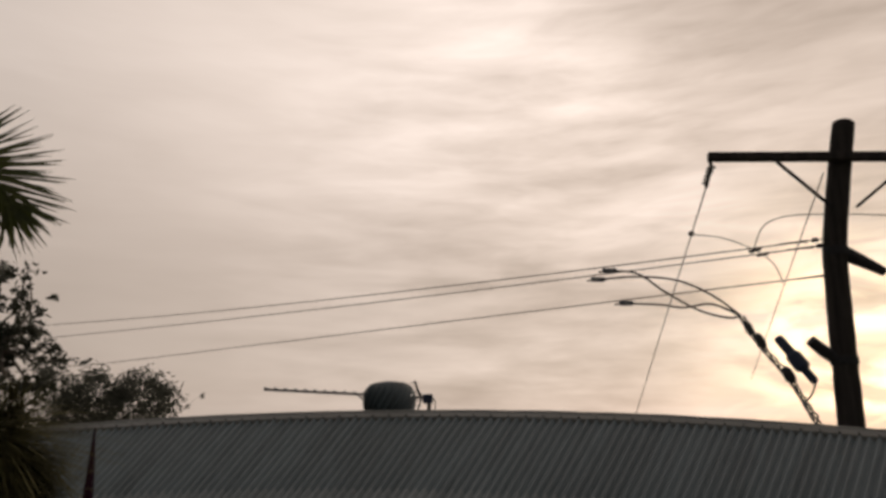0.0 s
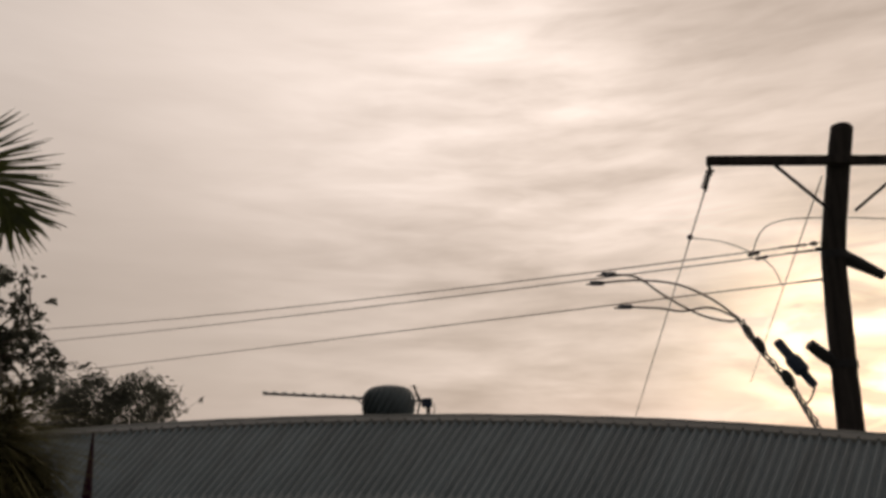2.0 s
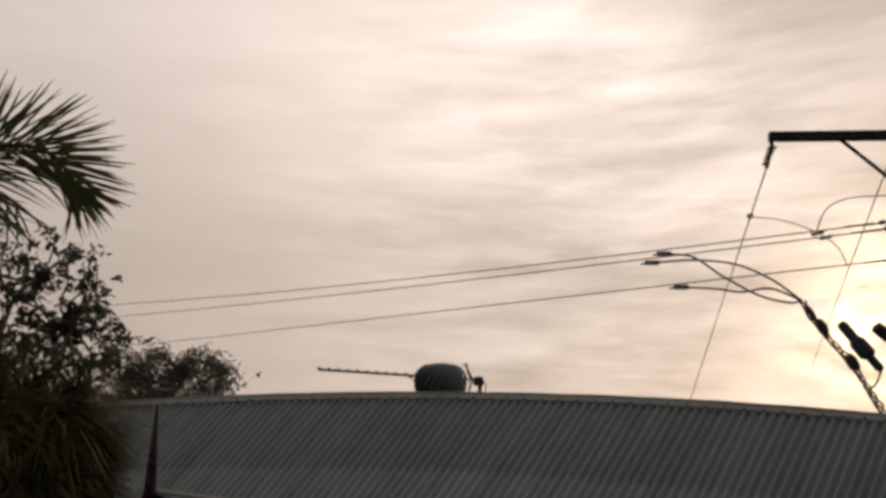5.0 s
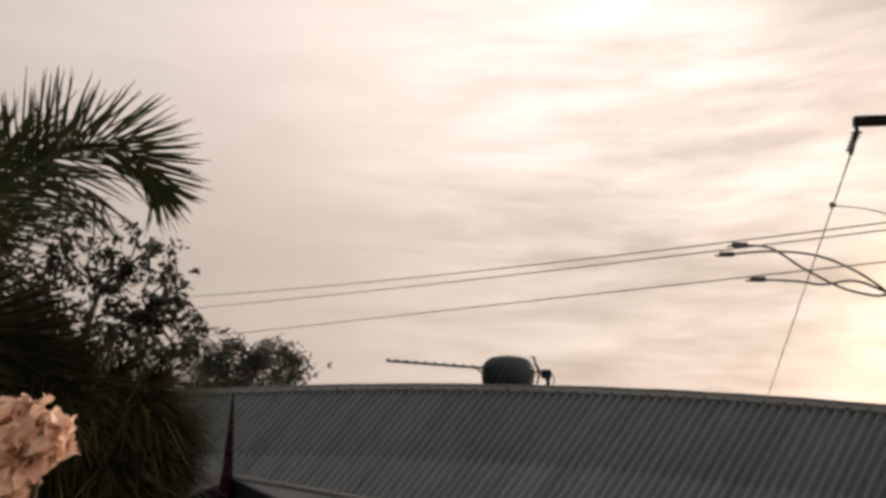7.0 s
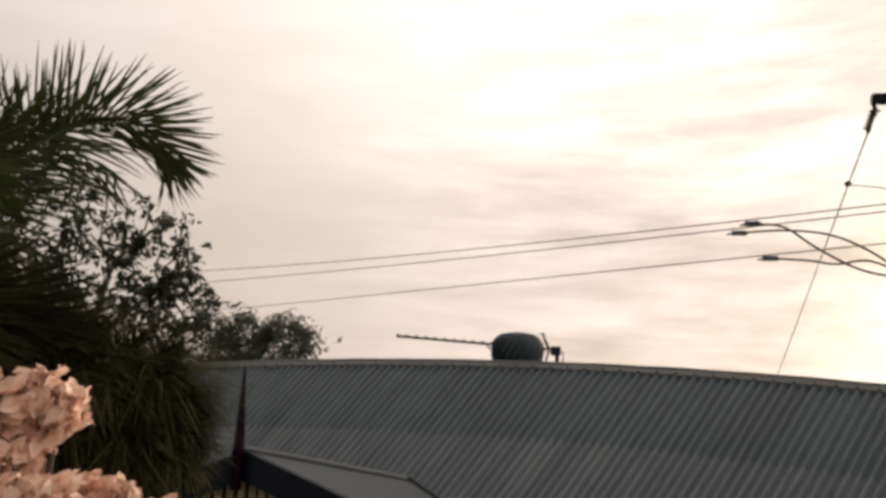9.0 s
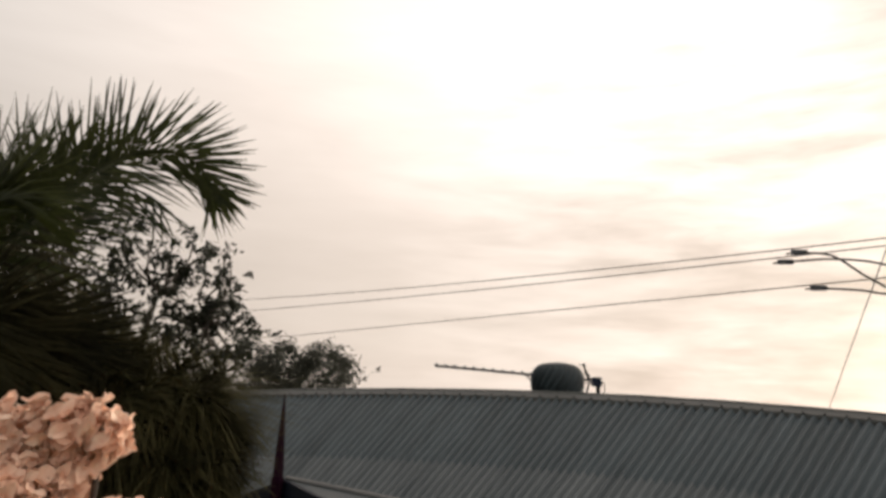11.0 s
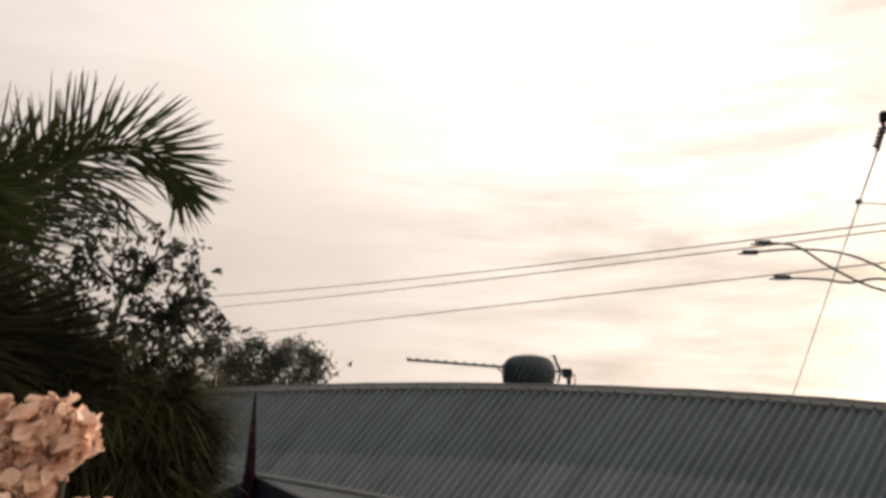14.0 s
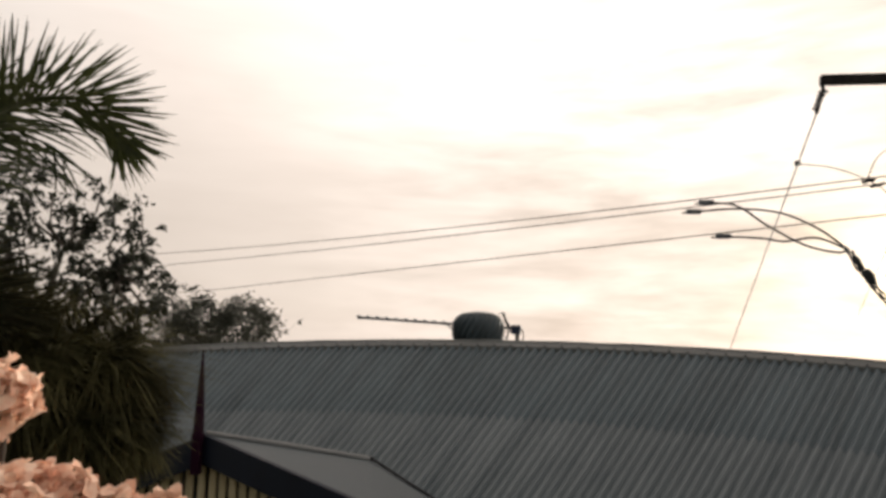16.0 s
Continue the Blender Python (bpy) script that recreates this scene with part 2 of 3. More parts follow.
def beam(a, b, deep, high):
    """A squared timber from a to b with slightly worn edges."""
    a, b = Vector(a), Vector(b)
    d = (b - a).normalized()
    side = d.cross(Vector((0, 0, 1))).normalized() * deep / 2
    up = side.cross(d).normalized() * high / 2
    bm = bmesh.new()
    ends = [[bm.verts.new(p + side * i + up * j) for i, j in ((-1, -1), (1, -1), (1, 1), (-1, 1))] for p in (a, b)]
    bm.faces.new(ends[0][::-1])
    bm.faces.new(ends[1])
    for k in range(4):
        bm.faces.new((ends[0][k], ends[0][(k + 1) % 4], ends[1][(k + 1) % 4], ends[1][k]))
    bmesh.ops.recalc_face_normals(bm, faces=bm.faces)
    bmesh.ops.bevel(bm, geom=list(bm.edges), offset=0.008, segments=2, affect="EDGES", profile=0.6)
    return bm


def slab(corners, thick, bm=None):
    """A flat board with these corners, thickened along its normal."""
    bm = bm or bmesh.new()
    c = [Vector(p) for p in corners]
    nrm = (c[1] - c[0]).cross(c[2] - c[0]).normalized() * thick
    top, low = [bm.verts.new(p) for p in c], [bm.verts.new(p - nrm) for p in c]
    bm.faces.new(top)
    bm.faces.new(low[::-1])
    for k in range(len(c)):
        j = (k + 1) % len(c)
        bm.faces.new((top[k], low[k], low[j], top[j]))
    return bm


def revolve(profile, centre, n=32, bm=None):
    bm = bm or bmesh.new()
    rings = [[bm.verts.new(Vector(centre) + Vector((r * math.cos(2 * math.pi * k / n), r * math.sin(2 * math.pi * k / n), z))) for k in range(n)] for r, z in profile]
    for a, b in zip(rings, rings[1:]):
        for k in range(n):
            bm.faces.new((a[k], a[(k + 1) % n], b[(k + 1) % n], b[k]))
    bm.faces.new(rings[0][::-1])
    bm.faces.new(rings[-1])
    return bm


def from_lists(verts, faces):
    me = bpy.data.meshes.new("leaves")
    me.from_pydata(verts, [], faces)
    bm = bmesh.new()
    bm.from_mesh(me)
    bm.verts.index_update()
    bpy.data.meshes.remove(me)
    return bm


def site(bearing, rise, reach):
    """A place by bearing and rise in degrees, fitted to the camera's view, and level distance from the camera."""
    b = radians(bearing)
    return Vector((reach * math.sin(b), reach * math.cos(b), EYE[2] + reach * math.tan(radians(rise))))


# ground: unseen lawn raised under the camera, falling to the house's level, then away to hide the horizon
def ground_z(x, y):
    u = min(1.0, max(0.0, (3.6 - y) / 2.0))
    return 2.3 * u * u * (3 - 2 * u) - 0.035 * max(0.0, math.hypot(x, y) - 20.0)


def build_ground():
    bm = bmesh.new()
    rings = [0.0] + [0.4 * k for k in range(1, 26)] + [11, 13, 16, 20, 30, 60, 120, 300, 800, 2500]
    n = 96
    prev = None
    for r in rings:
        ring = [(r * math.cos(a), r * math.sin(a)) for a in (2 * math.pi * k / n for k in range(n))] if r else [(0.0, 0.0)]
        ring = [bm.verts.new((x, y, ground_z(x, y) + (0.03 * noise.noise((x * 0.7, y * 0.7, 0)) if r < 30 else 0.0))) for x, y in ring]
        if prev:
            for k in range(n):
                if len(prev) == 1:
                    bm.faces.new((prev[0], ring[k], ring[(k + 1) % n]))
                else:
                    bm.faces.new((prev[k], ring[k], ring[(k + 1) % n], prev[(k + 1) % n]))
        prev = ring
    tagged(link_mesh("ground", bm, GRASS, True), "dry evening lawn banked up towards the camera", "ground", kind="structure")


build_ground()

# the house with the corrugated roof
RIDGE_OFF, RIDGE_TURN, FALL = 6.5, radians(8), 0.42
RIB, RISE = 0.0762, 0.021
EAVE, LAP, REAR = 2.55, 1.22, 1.7
ALONG = Vector((math.cos(RIDGE_TURN), -math.sin(RIDGE_TURN), 0))
REARWARD = Vector((math.sin(RIDGE_TURN), math.cos(RIDGE_TURN), 0))
UP = Vector((0, 0, 1))


def ridge_at(s):
    """The ridge, which comes nearer towards the pole, its ends bent down to fit the camera's view."""
    p = REARWARD * RIDGE_OFF + ALONG * s
    q = min(0.62, max(-0.6, p.x / p.y))
    p.z = 4.0 + p.y * (0.0070 - 0.00425 * q - 0.0736 * q * q)
    return p


def roof_point(s, w, lift=0.0):
    """A point of the near slope: s along the ridge, w how far down from it in plan."""
    slant = -0.282 - 0.12 * min(2.8, max(-4.2, s))
    return ridge_at(s) + (ALONG * slant - REARWARD - UP * FALL) * w + UP * lift


def rear_point(s, w, lift=0.0):
    return ridge_at(s) + (REARWARD - UP * FALL) * w + UP * lift


def rib_lift(turns):
    """Height of the corrugation, rounded crests with steeper sides."""
    return RISE * (0.88 * math.cos(2 * math.pi * turns) - 0.12 * math.cos(6 * math.pi * turns))


def near_sheet(s0, ribs, low, high, drop=0.0):
    """One sheet of the near slope, from w = low up to high, its last rib lapping the next sheet."""
    verts, faces = [], []
    ws = [low + (high - low) * k / 12 for k in range(13)]
    cols = ribs * 8 + 2
    for i in range(cols):
        lift = rib_lift(i / 8) + (0.003 if i >= ribs * 8 else 0.0) - drop
        verts.extend(roof_point(s0 + RIB * i / 8, w, lift) for w in ws)
    for i in range(cols - 1):
        for k in range(12):
            a = i * 13 + k
            faces.append((a, a + 13, a + 14, a + 1))
    bm = from_lists(verts, faces)
    uv = bm.loops.layers.uv.new("sheet")
    for f in bm.faces:
        for loop in f.loops:
            i, k = divmod(loop.vert.index, 13)
            loop[uv].uv = (s0 + RIB * i / 8 + 20, 10 - ws[k])
    return bm


def rear_sheet(s0, width):
    verts, faces = [], []
    n = int(width / RIB * 4)
    for i in range(n + 1):
        for w in (0.0, REAR):
            verts.append(rear_point(s0 + width * i / n, w, RISE * math.cos(math.pi * i / 2)))
    for i in range(n):
        faces.append((2 * i, 2 * i + 1, 2 * i + 3, 2 * i + 2))
    return from_lists(verts, faces)


def plan_point(s, w, z):
    """A place under the roof: s along the ridge, w out from under it, z up."""
    p = REARWARD * (RIDGE_OFF - w) + ALONG * s
    return Vector((p.x, p.y, z))


def build_house():
    house = thing("house", plan_point(-1.0, 0, 0), "low house with a dark grey corrugated steel gable roof", "house")
    s0, s1, per = -5.8, 3.9, 10
    s = s0
    while s < s1:
        part("roof_sheet", near_sheet(s, per, LAP + 0.06, 0.0), ROOF, house, smooth=True)
        part("roof_sheet", near_sheet(s, per, EAVE, LAP, 0.002), PALER_SHEET, house, "paler lower corrugated sheet", True)
        s += per * RIB
    part("back_roof", rear_sheet(s0, s - s0), PLAIN_ROOF, house, smooth=True)
    # ridge capping: rolled top, two wings, the near wing ending just above the ribs
    bm = bmesh.new()
    prev = None
    n = round((s - s0) / RIB) * 8
    wing = 0.125
    for i in range(n + 1):
        q = s0 + RIB * i / 8
        wave = 0.004 * noise.noise((q * 3, 0, 0))
        line = [roof_point(q, wing, rib_lift(i / 8) + 0.001), roof_point(q, wing, RISE + 0.004 + 0.002 * noise.noise((q * 9, 4, 0)))]
        line += [ridge_at(q) + REARWARD * back + UP * (wave + rise) for back, rise in ((-0.030, 0.010), (-0.024, 0.022), (0, 0.031), (0.024, 0.022), (0.030, 0.010))]
        line.append(rear_point(q, wing, RISE + 0.004))
        ring = [bm.verts.new(p) for p in line]
        if prev:
            for k in range(len(ring) - 1):
                bm.faces.new((prev[k], ring[k], ring[k + 1], prev[k + 1]))
        prev = ring
    part("ridge_capping", bm, CAP, house, "weathered grey folded ridge flashing")
    # screws through every second crest, made large and dark to carry their shadow marks
    mesh = None
    for i in range(1, int((s - s0) / (2 * RIB))):
        at = roof_point(s0 + i * 2 * RIB, 0.112, RISE + 0.003)
        if mesh is None:
            first = part("roofing_screw", revolve([(0.011, 0), (0.011, 0.004), (0.007, 0.006), (0.007, 0.013)], (0, 0, 0), 8), STEEL, house)
            mesh = first.data
            first.location = at
        else:
            ob = new("roofing_screw", mesh)
            ob.parent = house
            ob.matrix_parent_inverse = Matrix.Translation(house.location).inverted()
            ob.location = at
    # walls under the roof
    front = [(-4.9, 2.84), (-1.5, 3.00), (2.2, 2.80)]
    part("front_wall", slab([plan_point(front[0][0], 2.2, 0), plan_point(front[2][0], 2.2, 0)] + [plan_point(a, 2.2, z) for a, z in front[::-1]], 0.12), WALL, house)
    rear = [(-5.5, 3.12), (-1.2, 3.26), (3.6, 3.08)]
    part("back_wall", slab([plan_point(rear[2][0], -1.45, 0), plan_point(rear[0][0], -1.45, 0)] + [plan_point(a, -1.45, z) for a, z in rear], 0.12), WALL, house)
    for a, b in ((-4.9, -5.5), (2.2, 3.6)):
        mid = a + (b - a) * 0.6
        part("end_wall", slab([plan_point(a, 2.06, 0), plan_point(b, -1.31, 0), plan_point(b, -1.31, 3.04), plan_point(mid, 0, ridge_at(mid).z - 0.16), plan_point(a, 2.06, 2.78)], 0.1), WALL, house)
    # half-round gutter along the near eave
    edge = [roof_point(s0 + (s - s0) * k / 12, EAVE + 0.035, -0.07) for k in range(13)]
    part("gutter", tube(edge, 0.055, 8), NAVY, house, "dark navy eaves gutter")
    return house


build_house()


# the small gable in front of the main slope
def build_gable():
    g = thing("gable", (-1.9, 4.3, 2.7), "small navy-trimmed gable porch roof with a maroon finial", "gable roof")
    top = Vector((-1.886, 4.323, 3.435))
    back = Vector((-0.938, 4.740, 3.248))
    valley = Vector((-0.410, 4.250, 3.085))
    foot = Vector((-0.735, 3.759, 3.175))
    left = [Vector((-2.79, 4.323, 3.066)), Vector((-2.47, 4.80, 3.13))]
    # the two roof planes
    part("roof_sheet", slab([top, foot, valley, back], -0.014), PLAIN_ROOF, g, "grey flat roof sheet")
    part("roof_sheet", slab([top, back, left[1], left[0]], -0.014), PLAIN_ROOF, g)
    up = Vector((0, 0, 0.020))
    part("ridge_roll", tube([top + up, top.lerp(back, 0.5) + up + Vector((0, 0, 0.004)), back + up], 0.019, 8), PALE, g, "pale rolled ridge flashing")
    part("ridge_end", box(back - Vector((0.030, 0.020, 0.0)), back + Vector((0.020, 0.020, 0.035)), 0.006), STEEL, g)
    part("valley_strip", tube([back + Vector((0.030, -0.030, 0.020)), back.lerp(valley, 0.55) + Vector((0, -0.020, 0.026)), valley + Vector((0, 0, 0.020))], 0.008, 6), STEEL, g, "dark valley flashing")
    drop = Vector((0, 0, -0.175))
    fwd = Vector((0, -0.030, 0.012))
    a, b = top + fwd, foot + (foot - top) * 0.3 + fwd
    part("barge_board", slab([a, a + drop, b + drop, b], 0.035), NAVY, g, "dark navy barge board")
    a, b = top + fwd, left[0] + (left[0] - top) * 0.3 + fwd
    part("barge_board", slab([b, b + drop, a + drop, a], 0.035), NAVY, g)
    # cream boards that close the gable
    for k in range(26):
        x = -2.636 + k * 0.078
        end = foot if x > top.x else left[0]
        u = (x - top.x) / (end.x - top.x)
        zt = top.z + (end.z - top.z) * u
        y = top.y + 0.030 + (foot.y - top.y) * (u if end is foot else 0.0)
        part("board", box((x, y, 2.2), (x + 0.045, y + 0.030, zt - 0.09), 0.004), BOARD, g)
    part("backing", slab([(-2.68, 4.42, 2.2), (-1.886, 4.42, 2.2), (-1.886, 4.42, 3.26), (-2.68, 4.42, 3.01)], -0.020), NAVY, g)
    part("backing", slab([(-1.886, 4.42, 2.2), (-0.64, 3.80, 2.2), (-0.64, 3.80, 2.92), (-1.886, 4.42, 3.26)], -0.020), NAVY, g)
    # finial: square foot, tapering spike
    cx, cy = -1.912, 4.27
    bm = bmesh.new()
    prev = None
    for w, z in ((0.026, 3.22), (0.026, 3.42), (0.030, 3.43), (0.030, 3.45), (0.024, 3.47), (0.022, 3.56), (0.016, 3.70), (0.010, 3.84), (0.003, 3.962)):
        ring = [bm.verts.new((cx + sx * w, cy + sy * w, z)) for sx, sy in ((-1, -1), (1, -1), (1, 1), (-1, 1))]
        if prev:
            for k in range(4):
                bm.faces.new((prev[k], prev[(k + 1) % 4], ring[(k + 1) % 4], ring[k]))
        prev = ring
    bm.faces.new(prev)
    part("finial", bm, MAROON, g, "tall maroon timber finial spike")


build_gable()


# roof ventilator
def build_vent():
    c = Vector((-0.361, 6.943, 0))
    v = thing("roof_ventilator", (c.x, c.y, 3.80), "dark green spinning turbine ventilator standing on the ridge", "ventilator")

    def radius(z):
        u = (z - 4.167) / 0.163
        return 0.247 * (1 - 0.30 * abs(u) ** 3.2)

    part("throat", revolve([(0.193, 3.74), (0.193, 3.992), (0.211, 4.004), (0.211, 4.028)], c, 24), VENT, v)
    part("drum", revolve([(radius(z) - 0.014, z) for z in (4.004, 4.046, 4.106, 4.167, 4.227, 4.275, 4.311)], c, 32), VENT, v, smooth=True)
    part("crown", revolve([(0.176, 4.306), (0.178, 4.320), (0.150, 4.333), (0.082, 4.345), (0.023, 4.351)], c, 32), VENT, v)
    n = 22
    for k in range(n):
        bm = bmesh.new()
        rows = []
        for j in range(9):
            z = 4.008 + 0.3064 * j / 8
            a = 2 * math.pi * k / n + 0.75 * j / 8
            r = radius(z)
            bulge = 0.014 * math.sin(math.pi * j / 8)
            rows.append([bm.verts.new(c + Vector((rr * math.cos(a + da), rr * math.sin(a + da), z))) for rr, da in ((r - 0.016, 0.0), (r - 0.002 + bulge * 0.6, 0.10), (r - 0.007 + bulge * 0.6, 0.20))])
        for p, q in zip(rows, rows[1:]):
            for i in (0, 1):
                bm.faces.new((p[i], p[i + 1], q[i + 1], q[i]))
        part("vane", bm, VENT, v, smooth=True)


build_vent()


# television aerial lying low behind the ventilator
def build_aerial():
    a = thing("television_aerial", (0.02, 7.014, 3.764), "grey television aerial with a long toothed boom behind the ridge", "antenna")
    lo, hi = Vector((-1.566, 7, 4.282)), Vector((0, 7.027, 4.196))
    part("boom", tube([lo, hi], 0.013, 8), ALU, a)
    for k in range(16):
        p = lo.lerp(hi, 0.012 + k * 0.060)
        part("element", tube([p + Vector((0, -0.08, 0.016)), p + Vector((0, 0.08, 0.016))], 0.0075, 6), ALU, a)
        part("clip", box(p - Vector((0.012, 0.012, 0.004)), p + Vector((0.012, 0.012, 0.022)), 0.003), PLASTIC, a)
    part("strut", tube([(-0.68, 7.029, 4.231), (-0.616, 7.029, 4.178), (-0.523, 7.029, 4.167)], 0.008, 6), ALU, a)
    part("reflector_bar", tube([(-0.124, 7.032, 4.352), (-0.098, 7.03, 4.271), (-0.055, 7.028, 4.19)], 0.014, 8), STEEL, a)
    part("reflector_bar", tube([(-0.057, 7.028, 4.202), (-0.091, 7.026, 4.085)], 0.009, 8), ALU, a)
    for x, z in ((-0.127, 4.332), (-0.090, 4.240), (-0.071, 4.164), (-0.091, 4.107)):
        part("reflector_rod", tube([(x - 0.030, 6.86, z), (x + 0.030, 7.20, z + 0.006)], 0.005, 6), ALU, a)
    part("junction_box", box((-0.047, 6.979, 4.14), (0.054, 7.075, 4.228), 0.018), PLASTIC, a, "blue-black plastic junction box")
    part("mast", tube([(0.014, 7.011, 3.684), (0.016, 7.026, 4.166)], 0.020, 10), STEEL, a)
    part("lead", tube(smooth_line([(0.047, 7.026, 4.202), (0.075, 7.025, 4.155), (0.066, 7.023, 4.074), (0.033, 7.021, 3.982), (0.031, 7.014, 3.764)]), 0.005, 6), CABLE, a)


build_aerial()


# the power pole and all that it carries
def build_pole():
    p = thing("power_pole", (4.49, 7.79, 0), "weathered timber power pole with a crossarm and fittings", "power pole")
    # the post's bow follows the lens's bend as the camera sees it
    line = smooth_line([(4.44, 7.76, -0.3), (4.497, 7.791, 2.171), (4.58, 7.851, 3.844), (4.605, 7.858, 4.571), (4.634, 7.847, 5.452), (4.664, 7.829, 5.943), (4.812, 7.768, 6.846), (4.898, 7.726, 7.337)], 6)
    part("post", tube(line + [(4.902, 7.725, 7.356), (4.904, 7.723, 7.376)], lambda u: (0.142 - 0.020 * u + 0.011 * noise.noise((u * 27, 3, 0))) * (1.0 if u < 0.96 else 1 - (u - 0.96) * 9), 16), POLE, p, "weathered timber post bowed to fit the camera's view", True)
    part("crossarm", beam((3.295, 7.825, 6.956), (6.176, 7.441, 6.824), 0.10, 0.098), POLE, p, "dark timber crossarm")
    for low, high in (((3.992, 7.689, 6.886), (4.607, 7.698, 6.309)), ((5.498, 7.484, 6.816), (4.871, 7.661, 6.298))):
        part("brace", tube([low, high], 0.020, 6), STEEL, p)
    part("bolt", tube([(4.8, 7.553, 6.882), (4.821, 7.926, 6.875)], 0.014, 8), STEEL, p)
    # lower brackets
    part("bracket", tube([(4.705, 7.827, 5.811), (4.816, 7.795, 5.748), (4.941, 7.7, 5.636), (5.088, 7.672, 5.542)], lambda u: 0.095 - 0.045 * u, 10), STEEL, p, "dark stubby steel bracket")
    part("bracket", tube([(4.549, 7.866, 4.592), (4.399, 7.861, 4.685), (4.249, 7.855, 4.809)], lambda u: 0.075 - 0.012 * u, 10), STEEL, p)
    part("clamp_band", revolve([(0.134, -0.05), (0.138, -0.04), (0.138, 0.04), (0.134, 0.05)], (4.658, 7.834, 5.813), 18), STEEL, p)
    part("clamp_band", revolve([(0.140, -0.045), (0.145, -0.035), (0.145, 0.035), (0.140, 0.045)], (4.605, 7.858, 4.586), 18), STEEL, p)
    # insulator string under the arm's end
    part("shackle", tube([(3.31, 7.825, 6.924), (3.331, 7.845, 6.852)], 0.022, 8), STEEL, p)
    for k in range(5):
        c = Vector((3.337, 7.872, 6.851)).lerp((3.293, 7.993, 6.704), k / 4)
        part("insulator_disc", revolve([(0.02, -0.026), (0.050 - 0.005 * k, -0.022), (0.052 - 0.005 * k, -0.006), (0.024, 0)], c, 14), CERAMIC, p)
    part("insulator_stem", tube([(3.331, 7.845, 6.862), (3.307, 7.995, 6.637)], 0.022, 8), CERAMIC, p)
    return p


build_pole()


def build_lines():
    runs = [((-13.577, 19.876, 6.30), (-8.58, 16.759, 6.20), (4.374, 7.87, 5.95), 0.09), ((-13.196, 19.907, 5.925), (-8.295, 16.792, 5.94), (4.44, 7.863, 5.88), 0.055), ((-11.954, 20.095, 5.28), (-7.343, 16.893, 5.315), (4.522, 7.861, 5.545), 0.0)]
    for far, a, b, sag in runs:
        w = thing("power_line", a, "thin dark overhead conductor strung to the pole", "cable", "service conductors")
        part("conductor", tube([far, *sagging(a, b, sag, 40)], 0.0082, 6), WIRE, w)
        e, d = Vector(b), (Vector(a) - Vector(b)).normalized()
        hook = Vector((4.60, 7.84, e.z + 0.03))
        part("strain_link", tube([e, hook], 0.007, 6), STEEL, w)
        bead = e.lerp(hook, 0.35)
        part("strain_insulator", tube([bead - d * 0.04, bead - d * 0.02, bead + d * 0.02, bead + d * 0.04], lambda u: 0.014 + 0.016 * math.sin(math.pi * u), 10), CERAMIC, w, "small brown strain insulator", True)
        part("dead_end", tube([e, e + d * 0.06, e + d * 0.14, e + d * 0.30], lambda u: 0.016 - 0.006 * u, 8), STEEL, w)
    # high line running away from the arm's end, and a fainter one beyond
    w = thing("power_line", (3.307, 7.995, 6.637), "thin high conductor dropping away from the crossarm", "cable", "high conductors")
    part("conductor", tube(sagging((3.307, 7.995, 6.637), (6.27, 22.025, 4.014), 0.0), 0.011, 6), BLUR_WIRE, w)
    part("tap_clamp", revolve([(0.02, -0.035), (0.04, -0.02), (0.04, 0.02), (0.02, 0.035)], (3.61, 9.369, 6.43), 10), STEEL, w)
    w = thing("power_line", (4.718, 7.962, 6.807), "thin high conductor dropping away from the crossarm", "cable", "high conductors")
    part("conductor", tube(sagging((4.718, 7.962, 6.807), (9.171, 20.315, 5.035), 0.0), 0.009, 6), BLUR_WIRE, w)
    # jumpers
    w = thing("jumper_cable", (3.61, 9.369, 6.43), "thin drooping jumper wire between conductors", "cable", "jumpers")
    part("wire", tube(smooth_line([(3.61, 9.37, 6.42), (3.941, 9.157, 6.314), (4.247, 8.948, 6.107), (4.35, 8.676, 5.859), (4.317, 8.422, 5.565)]), 0.0075, 6), BLUR_WIRE, w)
    for c in ((4.031, 8.449, 5.978), (4.118, 8.439, 5.925)):
        part("connector", tube([Vector(c) - Vector((0.06, -0.05, 0.005)), c, Vector(c) + Vector((0.05, -0.04, 0.01))], 0.020, 8), STEEL, w)
    w = thing("jumper_cable", (4.086, 8.617, 6.032), "thin arched jumper wire beside the pole", "cable", "jumpers")
    part("wire", tube(smooth_line([(4.066, 8.622, 5.972), (4.172, 8.508, 6.275), (4.372, 8.388, 6.382), (4.76, 8.245, 6.38), (5.397, 7.979, 6.289), (6.015, 7.804, 6.168)]), 0.0075, 6), BLUR_WIRE, w)


build_lines()


